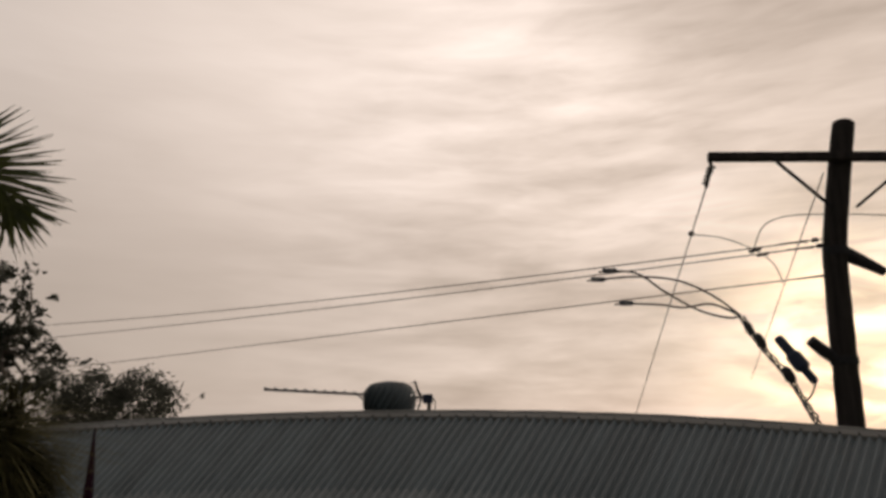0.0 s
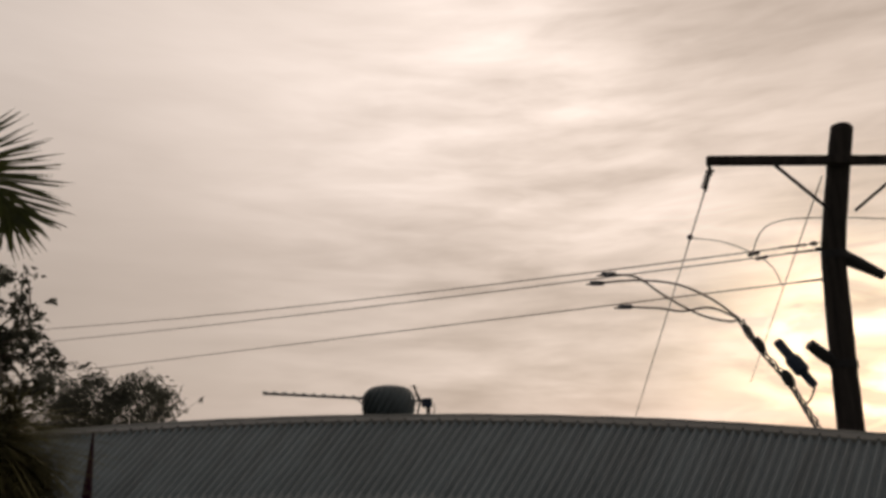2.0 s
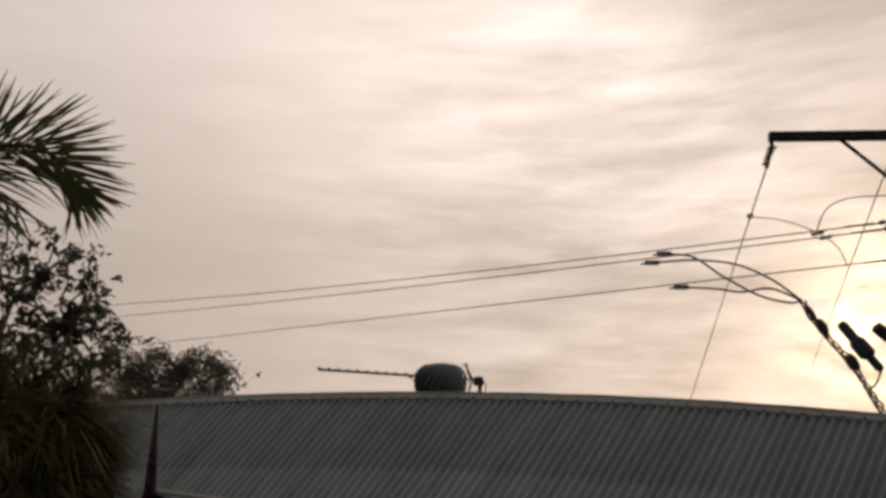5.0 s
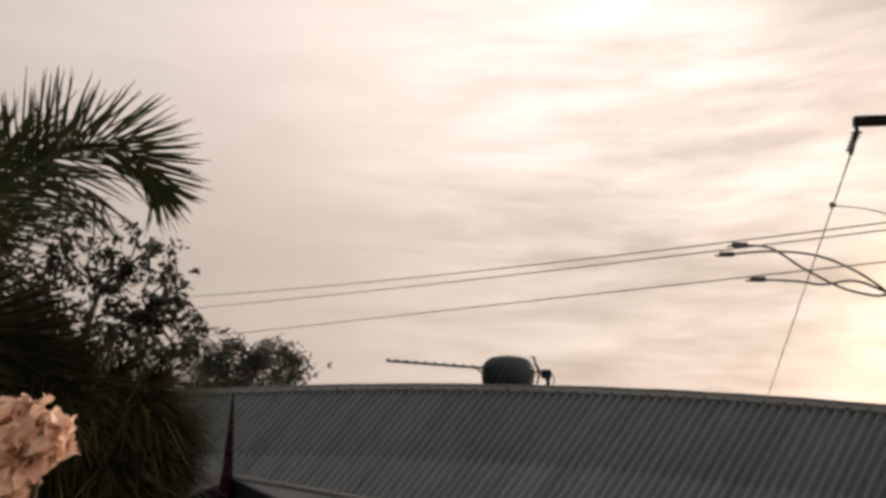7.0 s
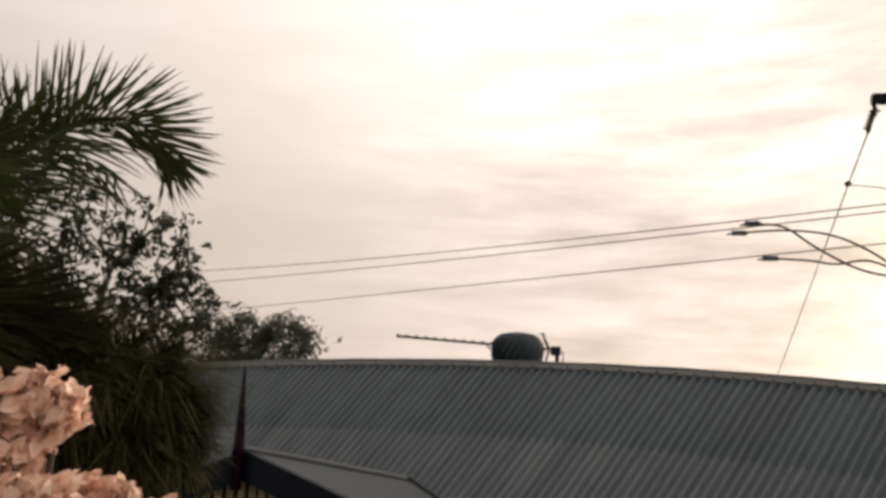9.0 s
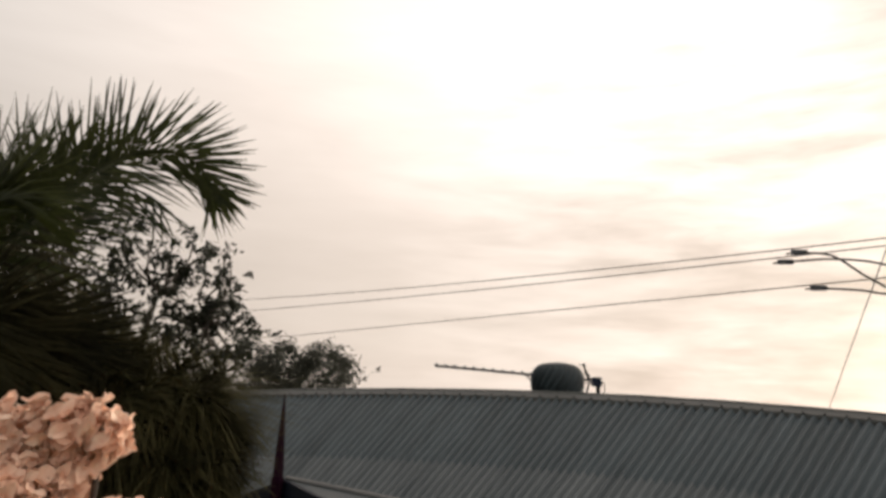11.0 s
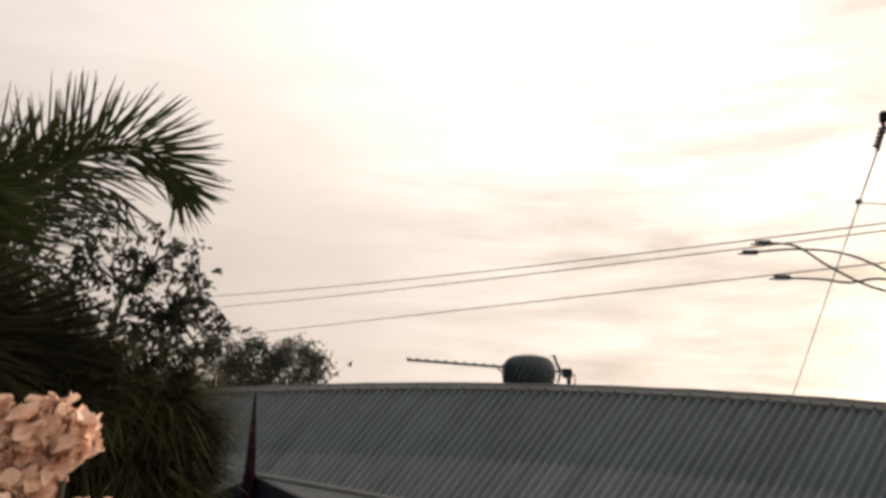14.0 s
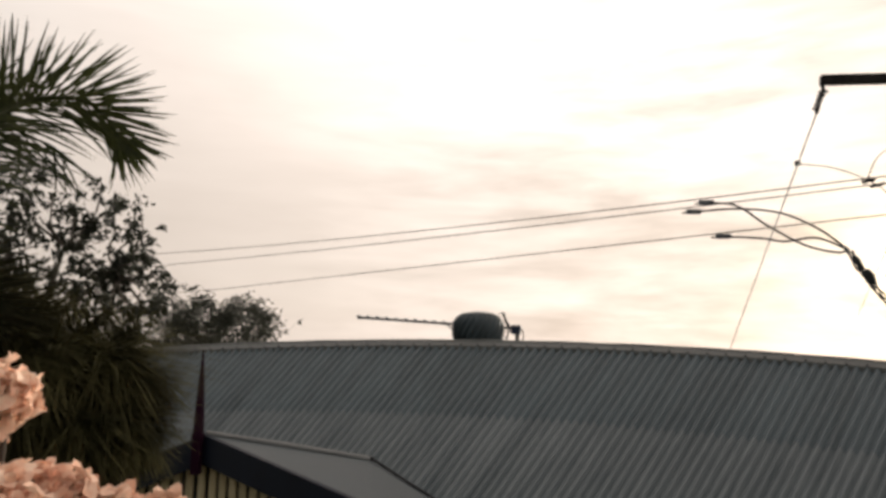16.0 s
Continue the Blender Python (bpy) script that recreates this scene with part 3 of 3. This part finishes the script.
def build_service():
    s = thing("service_cable", (4.106, 7.56, 3.742), "black twisted service cable with clamps and fuse holders", "cable")
    joint = (3.862, 8.665, 5.204)
    leads = ([(2.475, 9.454, 5.935), (2.808, 9.301, 5.861), (3.115, 9.145, 5.582), (3.478, 8.976, 5.314), (3.747, 8.768, 5.193), joint],
             [(2.356, 9.642, 5.848), (2.83, 9.387, 5.837), (3.288, 9.165, 5.741), (3.618, 8.912, 5.507), joint],
             [(2.687, 9.506, 5.495), (3.109, 9.367, 5.451), (3.334, 9.167, 5.381), (3.627, 8.957, 5.393), joint])
    for pts in leads:
        part("lead", tube(smooth_line(pts), 0.014, 8), CABLE, s)
        e = Vector(pts[0])
        part("connector", box(e + Vector((-0.095, -0.03, -0.030)), e + Vector((0.095, 0.03, 0.032)), 0.012), TAP, s, "grey line tap connector")
        part("lead_tail", tube([e + Vector((-0.14, 0.05, -0.01)), e], 0.012, 6), WIRE, s)
    main = smooth_line([joint, (3.966, 8.477, 4.853), (4.119, 8.19, 4.436), (4.137, 7.919, 4.146), (4.109, 7.562, 3.821), (4.05, 7.342, 3.553), (3.974, 7.284, 2.967)], 10)
    for k in range(4):
        off = []
        for i, q in enumerate(main):
            a = i * 0.55 + k * math.pi / 2
            off.append(q + Vector((math.cos(a), math.sin(a) * 0.4, math.sin(a) * 0.6)) * (0.026 + 0.040 * abs(noise.noise((i * 0.09, k * 7, 0)) + 0.25)))
        part("core", tube(off, 0.011, 6), CABLE, s)
    for c, r in (((3.965, 8.451, 4.864), 0.055), ((4.118, 8.164, 4.448), 0.06), ((3.914, 8.572, 5.033), 0.035)):
        q = Vector(c)
        part("clamp", tube([q + Vector((-0.04, 0, 0.09)), q + Vector((-0.015, 0, 0.04)), q + Vector((0.02, 0, -0.04)), q + Vector((0.05, 0, -0.08))], lambda u: r * (0.6 + 0.5 * math.sin(math.pi * u)), 10), CABLE, s)
    f0, f1 = Vector((4.138, 8.366, 4.904)), Vector((4.413, 8.149, 4.363))
    for a, b, r in ((0.0, 0.42, 0.062), (0.36, 0.72, 0.095), (0.68, 1.0, 0.052)):
        part("fuse_holder", tube([f0.lerp(f1, a), f0.lerp(f1, a + 0.05), f0.lerp(f1, b - 0.05), f0.lerp(f1, b)], lambda u: r * (0.7 + 0.3 * math.sin(math.pi * u)), 10), PLASTIC, s, "dark weatherproof fuse holder")
    part("fuse_lead", tube(smooth_line([f1, (4.3, 8.074, 4.217), (4.137, 7.919, 4.146)]), 0.012, 6), CABLE, s)


build_service()


# plants
def leaf_strip(verts, faces, root, way, droop, length, width, segs=3, normal=None):
    """A tapering, folded leaf that bends down along its length."""
    side = way.cross(normal or Vector((0, 0, 1)))
    side = side.normalized() if side.length > 1e-4 else Vector((1, 0, 0))
    p, d = root.copy(), way.normalized()
    base = len(verts)
    for k in range(segs + 1):
        u = k / segs
        w = width * (0.55 + 1.6 * u) * (1 - u) ** 0.8 if k < segs else 0.0008
        fold = Vector((0, 0, -w * 0.35))
        verts.extend((p - side * w + fold, p, p + side * w + fold))
        p = p + d * (length / segs)
        d = (d + Vector((0, 0, -droop / segs))).normalized()
    for k in range(segs):
        a = base + 3 * k
        faces.append((a, a + 1, a + 4, a + 3))
        faces.append((a + 1, a + 2, a + 5, a + 4))


def frond(points, rng, pairs, leaf, width, rows=(0, 1, 1, 2), limp=False):
    """Rachis of a feather palm frond and its leaflets, one row standing up, one hanging, some towards the sides."""
    line = smooth_line(points, 12)
    stem = tube(line, lambda u: 0.018 * (1 - 0.85 * u), 6)
    leaflets = []
    for i in range(pairs):
        u = 0.05 + 0.95 * i / pairs
        f = u * (len(line) - 1)
        k = min(int(f), len(line) - 2)
        p = line[k].lerp(line[k + 1], f - k)
        d = (line[k + 1] - line[k]).normalized()
        out = d.cross(Vector((0, 0, 1))).normalized()
        up = out.cross(d).normalized()
        size = leaf * (0.45 + 0.75 * math.sin(math.pi * min(1, 0.18 + 0.78 * u)))
        for row in rows:
            lie = rng.gauss(0, 0.10)
            if row == 1 and not limp and rows.count(1) > 1 and u > 0.72 and rng.random() < 0.5:
                continue
            if limp and row == 1:
                way = d * (0.35 + lie) + out * rng.uniform(-0.6, 0.6) - Vector((0, 0, rng.uniform(0.5, 1.1)))
                bend = rng.uniform(0.2, 0.6)
            elif row == 0:
                way = d * (0.30 + 1.15 * u + lie) + up + out * rng.uniform(-0.3, 0.3)
                bend = rng.uniform(0.0, 0.15)
            elif row == 1:
                way = d * (0.85 + lie) - up * (0.85 - 0.45 * u + rng.gauss(0, 0.22)) + out * rng.uniform(-0.45, 0.25)
                bend = rng.uniform(0.25, 0.55)
            else:
                way = d * (0.85 + 0.8 * u + lie) + up * (0.55 + rng.gauss(0, 0.1)) + out * rng.uniform(-0.5, 0.5)
                bend = rng.uniform(0.0, 0.25)
            verts, faces = [], []
            leaf_strip(verts, faces, p, way.normalized(), bend, size * (1.25 if row == 1 and u < 0.75 else 1.0) * rng.uniform(0.8, 1.15), width * rng.uniform(0.8, 1.25), 4, out + up * 0.3)
            leaflets.append((verts, faces))
    return stem, leaflets


def build_palm():
    rng = random.Random(5)
    heart = site(-47.4, 6.8, 3.365)
    palm = thing("palm_tree", (heart.x, heart.y, ground_z(heart.x, heart.y)), "green feather palm with arching fronds beside the house", "palm tree")
    part("trunk", tube([(heart.x - 0.05, heart.y, ground_z(heart.x, heart.y) - 0.1), (heart.x, heart.y, 3.0), heart], lambda u: 0.13 - 0.04 * u, 14), BARK, palm, "ringed grey palm trunk", True)
    rows = {0: (0, 0, 1, 1, 2), 2: (1,)}
    arcs = [[(-47.4, 6.8, 3.365), (-45.4, 8.0, 3.365), (-42.9, 10.7, 3.382), (-40.9, 13.4, 3.406), (-38.9, 15.2, 3.447), (-36.7, 16.6, 3.489), (-34.3, 17.1, 3.489), (-32.6, 16.5, 3.489), (-31.3, 15.1, 3.464), (-30.8, 14.0, 3.447)],
            [(-47.5, 7.3, 3.365), (-45.7, 11.2, 3.53), (-43.3, 13.7, 3.694), (-40.6, 15.2, 3.776), (-38.1, 15.4, 3.776)],
            [(-47.5, 7.3, 3.365), (-45.0, 8.7, 3.447), (-42.6, 10.8, 3.489), (-40.6, 12.7, 3.53), (-38.3, 13.9, 3.571), (-36.0, 13.8, 3.571), (-34.4, 13.0, 3.571)],
            [(-47.5, 7.3, 3.365), (-47.1, 9.8, 3.283), (-46.2, 11.7, 3.201), (-44.7, 12.8, 3.119), (-42.9, 12.6, 3.119)],
            [(-47.5, 7.3, 3.365), (-46.3, 9.6, 3.53), (-44.6, 11.5, 3.612), (-42.6, 12.0, 3.694)],
            [(-47.5, 7.3, 3.365), (-45.1, 5.7, 3.037), (-42.2, 3.4, 2.914), (-39.6, 0.8, 2.873)],
            [(-47.5, 7.3, 3.365), (-44.2, 5.0, 3.037), (-40.1, 3.1, 2.955), (-37.1, 1.0, 2.914)],
            [(-47.5, 7.3, 3.365), (-45.3, 4.3, 2.955), (-42.8, 1.6, 2.873), (-40.7, -1.7, 2.832)],
            [(-47.5, 7.3, 3.365), (-46.0, 5.0, 2.873), (-44.6, 1.6, 2.75), (-43.4, -1.9, 2.709)],
            [(-47.5, 7.3, 3.365), (-48.7, 10.6, 3.447), (-51.5, 12.2, 3.53), (-54.6, 10.5, 3.53)],
            [(-47.5, 7.3, 3.365), (-50.2, 9.6, 3.037), (-53.4, 9.6, 2.709), (-56.4, 6.2, 2.462)],
            [(-47.5, 7.3, 3.365), (-49.2, 9.8, 3.776), (-51.4, 10.6, 4.186), (-53.4, 8.6, 4.515)],
            [(-47.5, 7.3, 3.365), (-46.0, 9.4, 3.5), (-44.0, 10.6, 3.6), (-42.0, 10.0, 3.65), (-40.6, 8.4, 3.7)],
            [(-47.5, 7.3, 3.365), (-45.5, 8.4, 3.5), (-43.2, 8.4, 3.6), (-41.2, 6.8, 3.65), (-40.0, 4.8, 3.7)],
            [(-47.5, 7.3, 3.365), (-46.2, 7.0, 3.45), (-44.6, 6.0, 3.5), (-43.0, 4.2, 3.55)]]
    for i, arc in enumerate(arcs):
        # low and inner fronds carry the crown's shade in their colour
        leaf = SHADED_FROND if 5 <= i <= 8 or i >= 12 else PALM
        stem, leaflets = frond([site(*q) for q in arc], rng, (52, 40, 30)[i] if i < 3 else 34 if i < 12 else 13, 0.33 if i < 4 else 0.26, 0.0074 if i < 3 else 0.0085, rows.get(i, (0, 1, 1, 2)), leaf is SHADED_FROND)
        r = part("frond", stem, leaf, palm, "hanging frond coloured dark for its shade" if leaf is SHADED_FROND else "")
        if i < 2:
            for verts, faces in leaflets:
                link_mesh("leaflet", from_lists(verts, faces), leaf).parent = r
        else:
            allv, allf = [], []
            for verts, faces in leaflets:
                allf.extend(tuple(len(allv) + j for j in f) for f in faces)
                allv.extend(verts)
            ob = link_mesh("foliage", from_lists(allv, allf), leaf)
            ob.parent = r
            tagged(ob, kind="stuff")


build_palm()


def build_strap_plant():
    rng = random.Random(8)
    foot = site(-34.9, -2.0, 3.078)
    foot.z = ground_z(foot.x, foot.y) - 0.05
    plant = thing("strap_leaf_plant", foot, "shaggy olive plant with long drooping strap leaves", "plant")
    heads = [(-30.6, -0.9, 3.053, 900, 0.44, 0.0), (-33.7, -0.6, 3.119, 800, 0.48, 0.0), (-36.4, -1.3, 3.037, 600, 0.48, 0.0), (-32.3, 0.6, 3.16, 240, 0.26, 0.55),
             (-36.6, 1.0, 3.201, 420, 0.32, 0.4), (-32.1, -5.6, 2.955, 500, 0.38, 0.0), (-29.0, -5.0, 2.971, 420, 0.28, 0.0),
             (-29.4, 0.6, 3.15, 240, 0.20, 0.5), (-28.2, -2.4, 3.05, 480, 0.24, -0.1), (-28.2, -6.2, 2.95, 360, 0.21, -0.1),
             (-34.8, 1.6, 3.30, 200, 0.24, 0.6), (-38.2, 1.4, 3.32, 460, 0.34, 0.5), (-40.6, 1.9, 3.36, 620, 0.40, 0.5), (-43.4, 1.4, 3.40, 620, 0.40, 0.5)]
    for b, e, r, count, size, lift in heads:
        c = site(b, e, r)
        verts, faces = [], []
        for k in range(int(count * 1.35)):
            a = rng.uniform(0, 2 * math.pi)
            way = Vector((math.cos(a), 0.6 * math.sin(a), rng.uniform(-1.6, 0.30) + lift)).normalized()
            root = c + Vector((rng.gauss(0, 0.02), rng.gauss(0, 0.03), rng.gauss(0, 0.02)))
            leaf_strip(verts, faces, root, way, rng.uniform(0.15, 0.45), size * rng.uniform(0.55, 1.05), rng.uniform(0.0026, 0.0056), 5)
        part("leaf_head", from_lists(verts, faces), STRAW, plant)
        part("stem", tube(smooth_line([foot, foot.lerp(c, 0.5) + Vector((-0.05, 0, 0.1)), c], 5), lambda u: 0.07 - 0.03 * u, 10), BARK, plant, "rough brown stem", True)


build_strap_plant()


def clump_leaves(rng, centres, per, spread, size, wide):
    verts, faces = [], []
    for c, s in centres:
        for k in range(int(per * s)):
            off = Vector((rng.gauss(0, 1), rng.gauss(0, 1), rng.gauss(0, 0.8))) * spread * s
            way = Vector((rng.gauss(0, 0.6), rng.gauss(0, 0.6), rng.uniform(-1.2, 0.4))).normalized()
            leaf_strip(verts, faces, c + off, way, 0.3, size * rng.uniform(0.6, 1.3), wide * rng.uniform(0.7, 1.3), 2, Vector((rng.gauss(0, 1), rng.gauss(0, 1), 0.3)))
    return from_lists(verts, faces)


def build_gum():
    rng = random.Random(21)
    base = site(-37.8, -2.0, 8.701)
    tree = thing("gum_tree", (base.x, base.y, 0), "open-crowned gum tree with tufts of small leaves", "tree")
    fork = site(-37.2, -4.3, 8.701)
    part("trunk", tube(smooth_line([(base.x - 0.1, base.y, -0.2), (base.x, base.y, 2.0), fork]), lambda u: 0.17 - 0.06 * u, 12), BARK, tree, "grey-brown gum trunk", True)
    # limbs reach to the tufts of the crown
    tips = [(-31.3, 11.3), (-30.2, 9.8), (-28.5, 9.6), (-31.6, 8.9), (-33.6, 9.1), (-35.1, 10.2), (-28.6, 7.6), (-30.1, 8.2), (-33.4, 7.4), (-35.8, 8.6), (-28.3, 5.9), (-27.8, 6.5),
            (-29.3, 5.4), (-31.6, 5.9), (-31.9, 4.6), (-28.7, 4.3), (-30.9, 3.8), (-26.8, 5.3), (-26.2, 4.1), (-29.2, 3.0), (-27.7, 2.3), (-27.0, 1.4), (-30.2, 2.3), (-32.6, 3.7)]
    inner = [(-36.3, 4.5), (-36.0, 6.5), (-34.6, 3.8), (-33.1, 2.0), (-37.4, 7.7), (-38.3, 5.9), (-39.6, 7.4), (-40.8, 8.5), (-38.6, 10.6), (-40.3, 9.6), (-37.0, 10.5), (-41.2, 6.4),
             (-40.5, 4.5), (-38.7, 4.1), (-31.8, 1.5), (-35.0, 2.1), (-42.4, 7.4), (-42.2, 4.3), (-44.1, 9.2), (-45.1, 6.2), (-43.7, 3.4), (-46.5, 9.6), (-43.2, 11.3), (-41.7, 12.2),
             (-39.4, 5.6), (-41.6, 5.4), (-40.0, 6.8), (-38.0, 7.0), (-43.0, 6.0), (-36.8, 3.2), (-38.0, 2.6), (-39.6, 3.2), (-41.2, 3.4), (-35.8, 3.4), (-43.4, 8.2), (-41.8, 8.4)]
    tips = [(b, e, 8.58 + 0.29 * math.sin(5.1 * b + 3.7 * e)) for b, e in tips + inner]
    boughs = [site(-30.5, 5.2, 8.537), site(-34.0, 6.6, 8.701), site(-37.5, 5.4, 8.619), site(-41.4, 7.3, 8.701), site(-45.1, 6.4, 8.783)]
    for p in boughs:
        part("bough", tube(smooth_line([fork, fork.lerp(p, 0.5) + Vector((0.05, rng.uniform(-0.2, 0.2), 0.18)), p], 6), lambda u: 0.06 * (1 - 0.75 * u), 8), BARK, tree)
    centres = []
    for t in tips:
        p = site(t[0] - (0.7 if t[0] > -32.1 else 0.0), t[1], t[2])
        start = min(boughs, key=lambda q: (q - p).length)
        mid = start.lerp(p, 0.5) + Vector((rng.uniform(-0.08, 0.08), rng.uniform(-0.2, 0.2), rng.uniform(-0.12, 0.12)))
        line = smooth_line([start, mid, p], 6)
        part("limb", tube(line, lambda u: 0.016 * (1 - 0.7 * u) + 0.003, 6), BARK, tree)
        dense = t[0] < -34.3 or t[1] < 2.2
        for k in range(6 if dense else 4):
            wide = 0.30 if dense else 0.11
            q = p + Vector((rng.uniform(-wide, wide), rng.gauss(0, 0.3), rng.uniform(-wide, wide) * 0.9))
            centres.append((q, rng.uniform(0.5, 1.15)))
        for k in range(2):
            q = line[rng.randrange(6, 12)] + Vector((rng.gauss(0, 0.08), rng.gauss(0, 0.2), rng.gauss(0, 0.08)))
            centres.append((q, rng.uniform(0.4, 0.8)))
    part("crown", clump_leaves(rng, centres, 19, 0.050, 0.084, 0.022), GUM, tree)


build_gum()


def build_far_tree():
    rng = random.Random(33)
    base = site(-22.6, -2.2, 11.902)
    tree = thing("spreading_tree", (base.x, base.y, 0), "dull olive spreading tree behind the roof ridge", "tree")
    fork = site(-22.6, -5.8, 11.902)
    part("trunk", tube([(base.x, base.y, -0.2), (base.x + 0.1, base.y, 1.8), fork], lambda u: 0.2 - 0.06 * u, 12), BARK, tree, "brown trunk", True)
    centres = []
    for k in range(190):
        b = rng.uniform(-28.0, -19.2)
        top = 3.3 + 0.26 * math.sin(b * 2.0) - max(0.0, b + 21.0) * 0.35
        e = rng.uniform(-2.0, top)
        centres.append((site(b, e, rng.uniform(11.2, 12.6)), rng.uniform(0.5, 1.1)))
    for k in range(9):
        p = site(-27.4 + k * 1.0, 0.9 + rng.uniform(-0.6, 1.1), rng.uniform(11.4, 12.4))
        part("limb", tube(smooth_line([fork, fork.lerp(p, 0.5) + Vector((0, 0, 0.15)), p], 5), lambda u: 0.05 * (1 - 0.85 * u), 6), BARK, tree)
    for b, e in ((-18.0, 1.2), (-17.1, 1.9)):
        p = site(b, e, 11.82)
        part("twig", tube(smooth_line([site(-19.5, -0.0, 11.82), site(-18.6, 0.6, 11.82), p], 4), 0.0025, 5), BARK, tree)
        centres.append((p, 0.07))
    part("crown", clump_leaves(rng, centres, 75, 0.11, 0.085, 0.013), FARLEAF, tree)


build_far_tree()


def build_shrub():
    rng = random.Random(13)
    root = site(-37.8, -2.0, 2.216)
    root.z = ground_z(root.x, root.y) - 0.05
    shrub = thing("flowering_shrub", tuple(root), "shrub carrying crowded peach-pink flower heads", "shrub")
    heads = [(-38.8, -4.1, 2.257, 0.115), (-36.5, -3.7, 2.216, 0.072), (-38.2, -6.7, 2.216, 0.075), (-41.8, -4.7, 2.298, 0.12), (-41.1, -7.5, 2.216, 0.10), (-43.9, -6.8, 2.216, 0.12), (-38.6, -10.2, 2.175, 0.095), (-35.3, -10.4, 2.134, 0.082), (-32.4, -10.9, 2.134, 0.080),
             (-29.3, -11.7, 2.134, 0.063), (-26.5, -12.2, 2.093, 0.055), (-33.6, -9.9, 2.134, 0.055), (-41.7, -10.3, 2.134, 0.14), (-36.8, -12.8, 2.052, 0.13), (-32.5, -14.1, 2.052, 0.12)]
    for b, e, r, size in heads:
        c = site(b, e, r)
        verts, faces = [], []
        count = int(170 * (size / 0.1) ** 2)
        for k in range(count):
            z = rng.uniform(-0.9, 1)
            a = rng.uniform(0, 2 * math.pi)
            n = Vector((math.sqrt(1 - z * z) * math.cos(a), math.sqrt(1 - z * z) * math.sin(a), z))
            bump = 0.84 + 0.55 * noise.noise(n * 2.6 + Vector((b, e, 0)))
            p = c + n * size * bump * rng.uniform(0.84, 1.04)
            nn = (n + Vector((rng.gauss(0, 0.5), rng.gauss(0, 0.5), rng.gauss(0, 0.5)))).normalized()
            u = nn.orthogonal().normalized()
            v = nn.cross(u)
            w = rng.uniform(0.013, 0.027)
            cup, wave = rng.uniform(0.2, 0.7), rng.uniform(0, 6.3)
            base = len(verts)
            verts.append(p)
            for ring in (0.55, 1.0):
                for j in range(9):
                    t = 2 * math.pi * j / 9
                    rr = w * ring * (1.0 + 0.18 * math.cos(2 * t + wave))
                    lift = w * cup * ring * ring + 0.30 * w * ring * math.sin(3 * t + wave)
                    verts.append(p + (u * math.cos(t) * 1.45 + v * math.sin(t) * 0.85) * rr + nn * lift)
            for j in range(9):
                a1, a2 = base + 1 + j, base + 1 + (j + 1) % 9
                faces.append((base, a1, a2))
                faces.append((a1, a1 + 9, a2 + 9, a2))
        part("flower_head", from_lists(verts, faces), PETAL, shrub, "crowded peach-pink petals", True)
        part("stem", tube(smooth_line([root, root.lerp(c, 0.55) + Vector((0, 0, 0.08)), c], 5), lambda u: 0.022 - 0.015 * u, 7), BARK, shrub)
    centres = [(site(rng.uniform(-44, -29), rng.uniform(-24, -12.5), rng.uniform(2.2, 2.46)), rng.uniform(0.6, 1.1)) for k in range(90)]
    part("foliage", clump_leaves(rng, centres, 14, 0.07, 0.07, 0.014), SHRUB, shrub)


build_shrub()
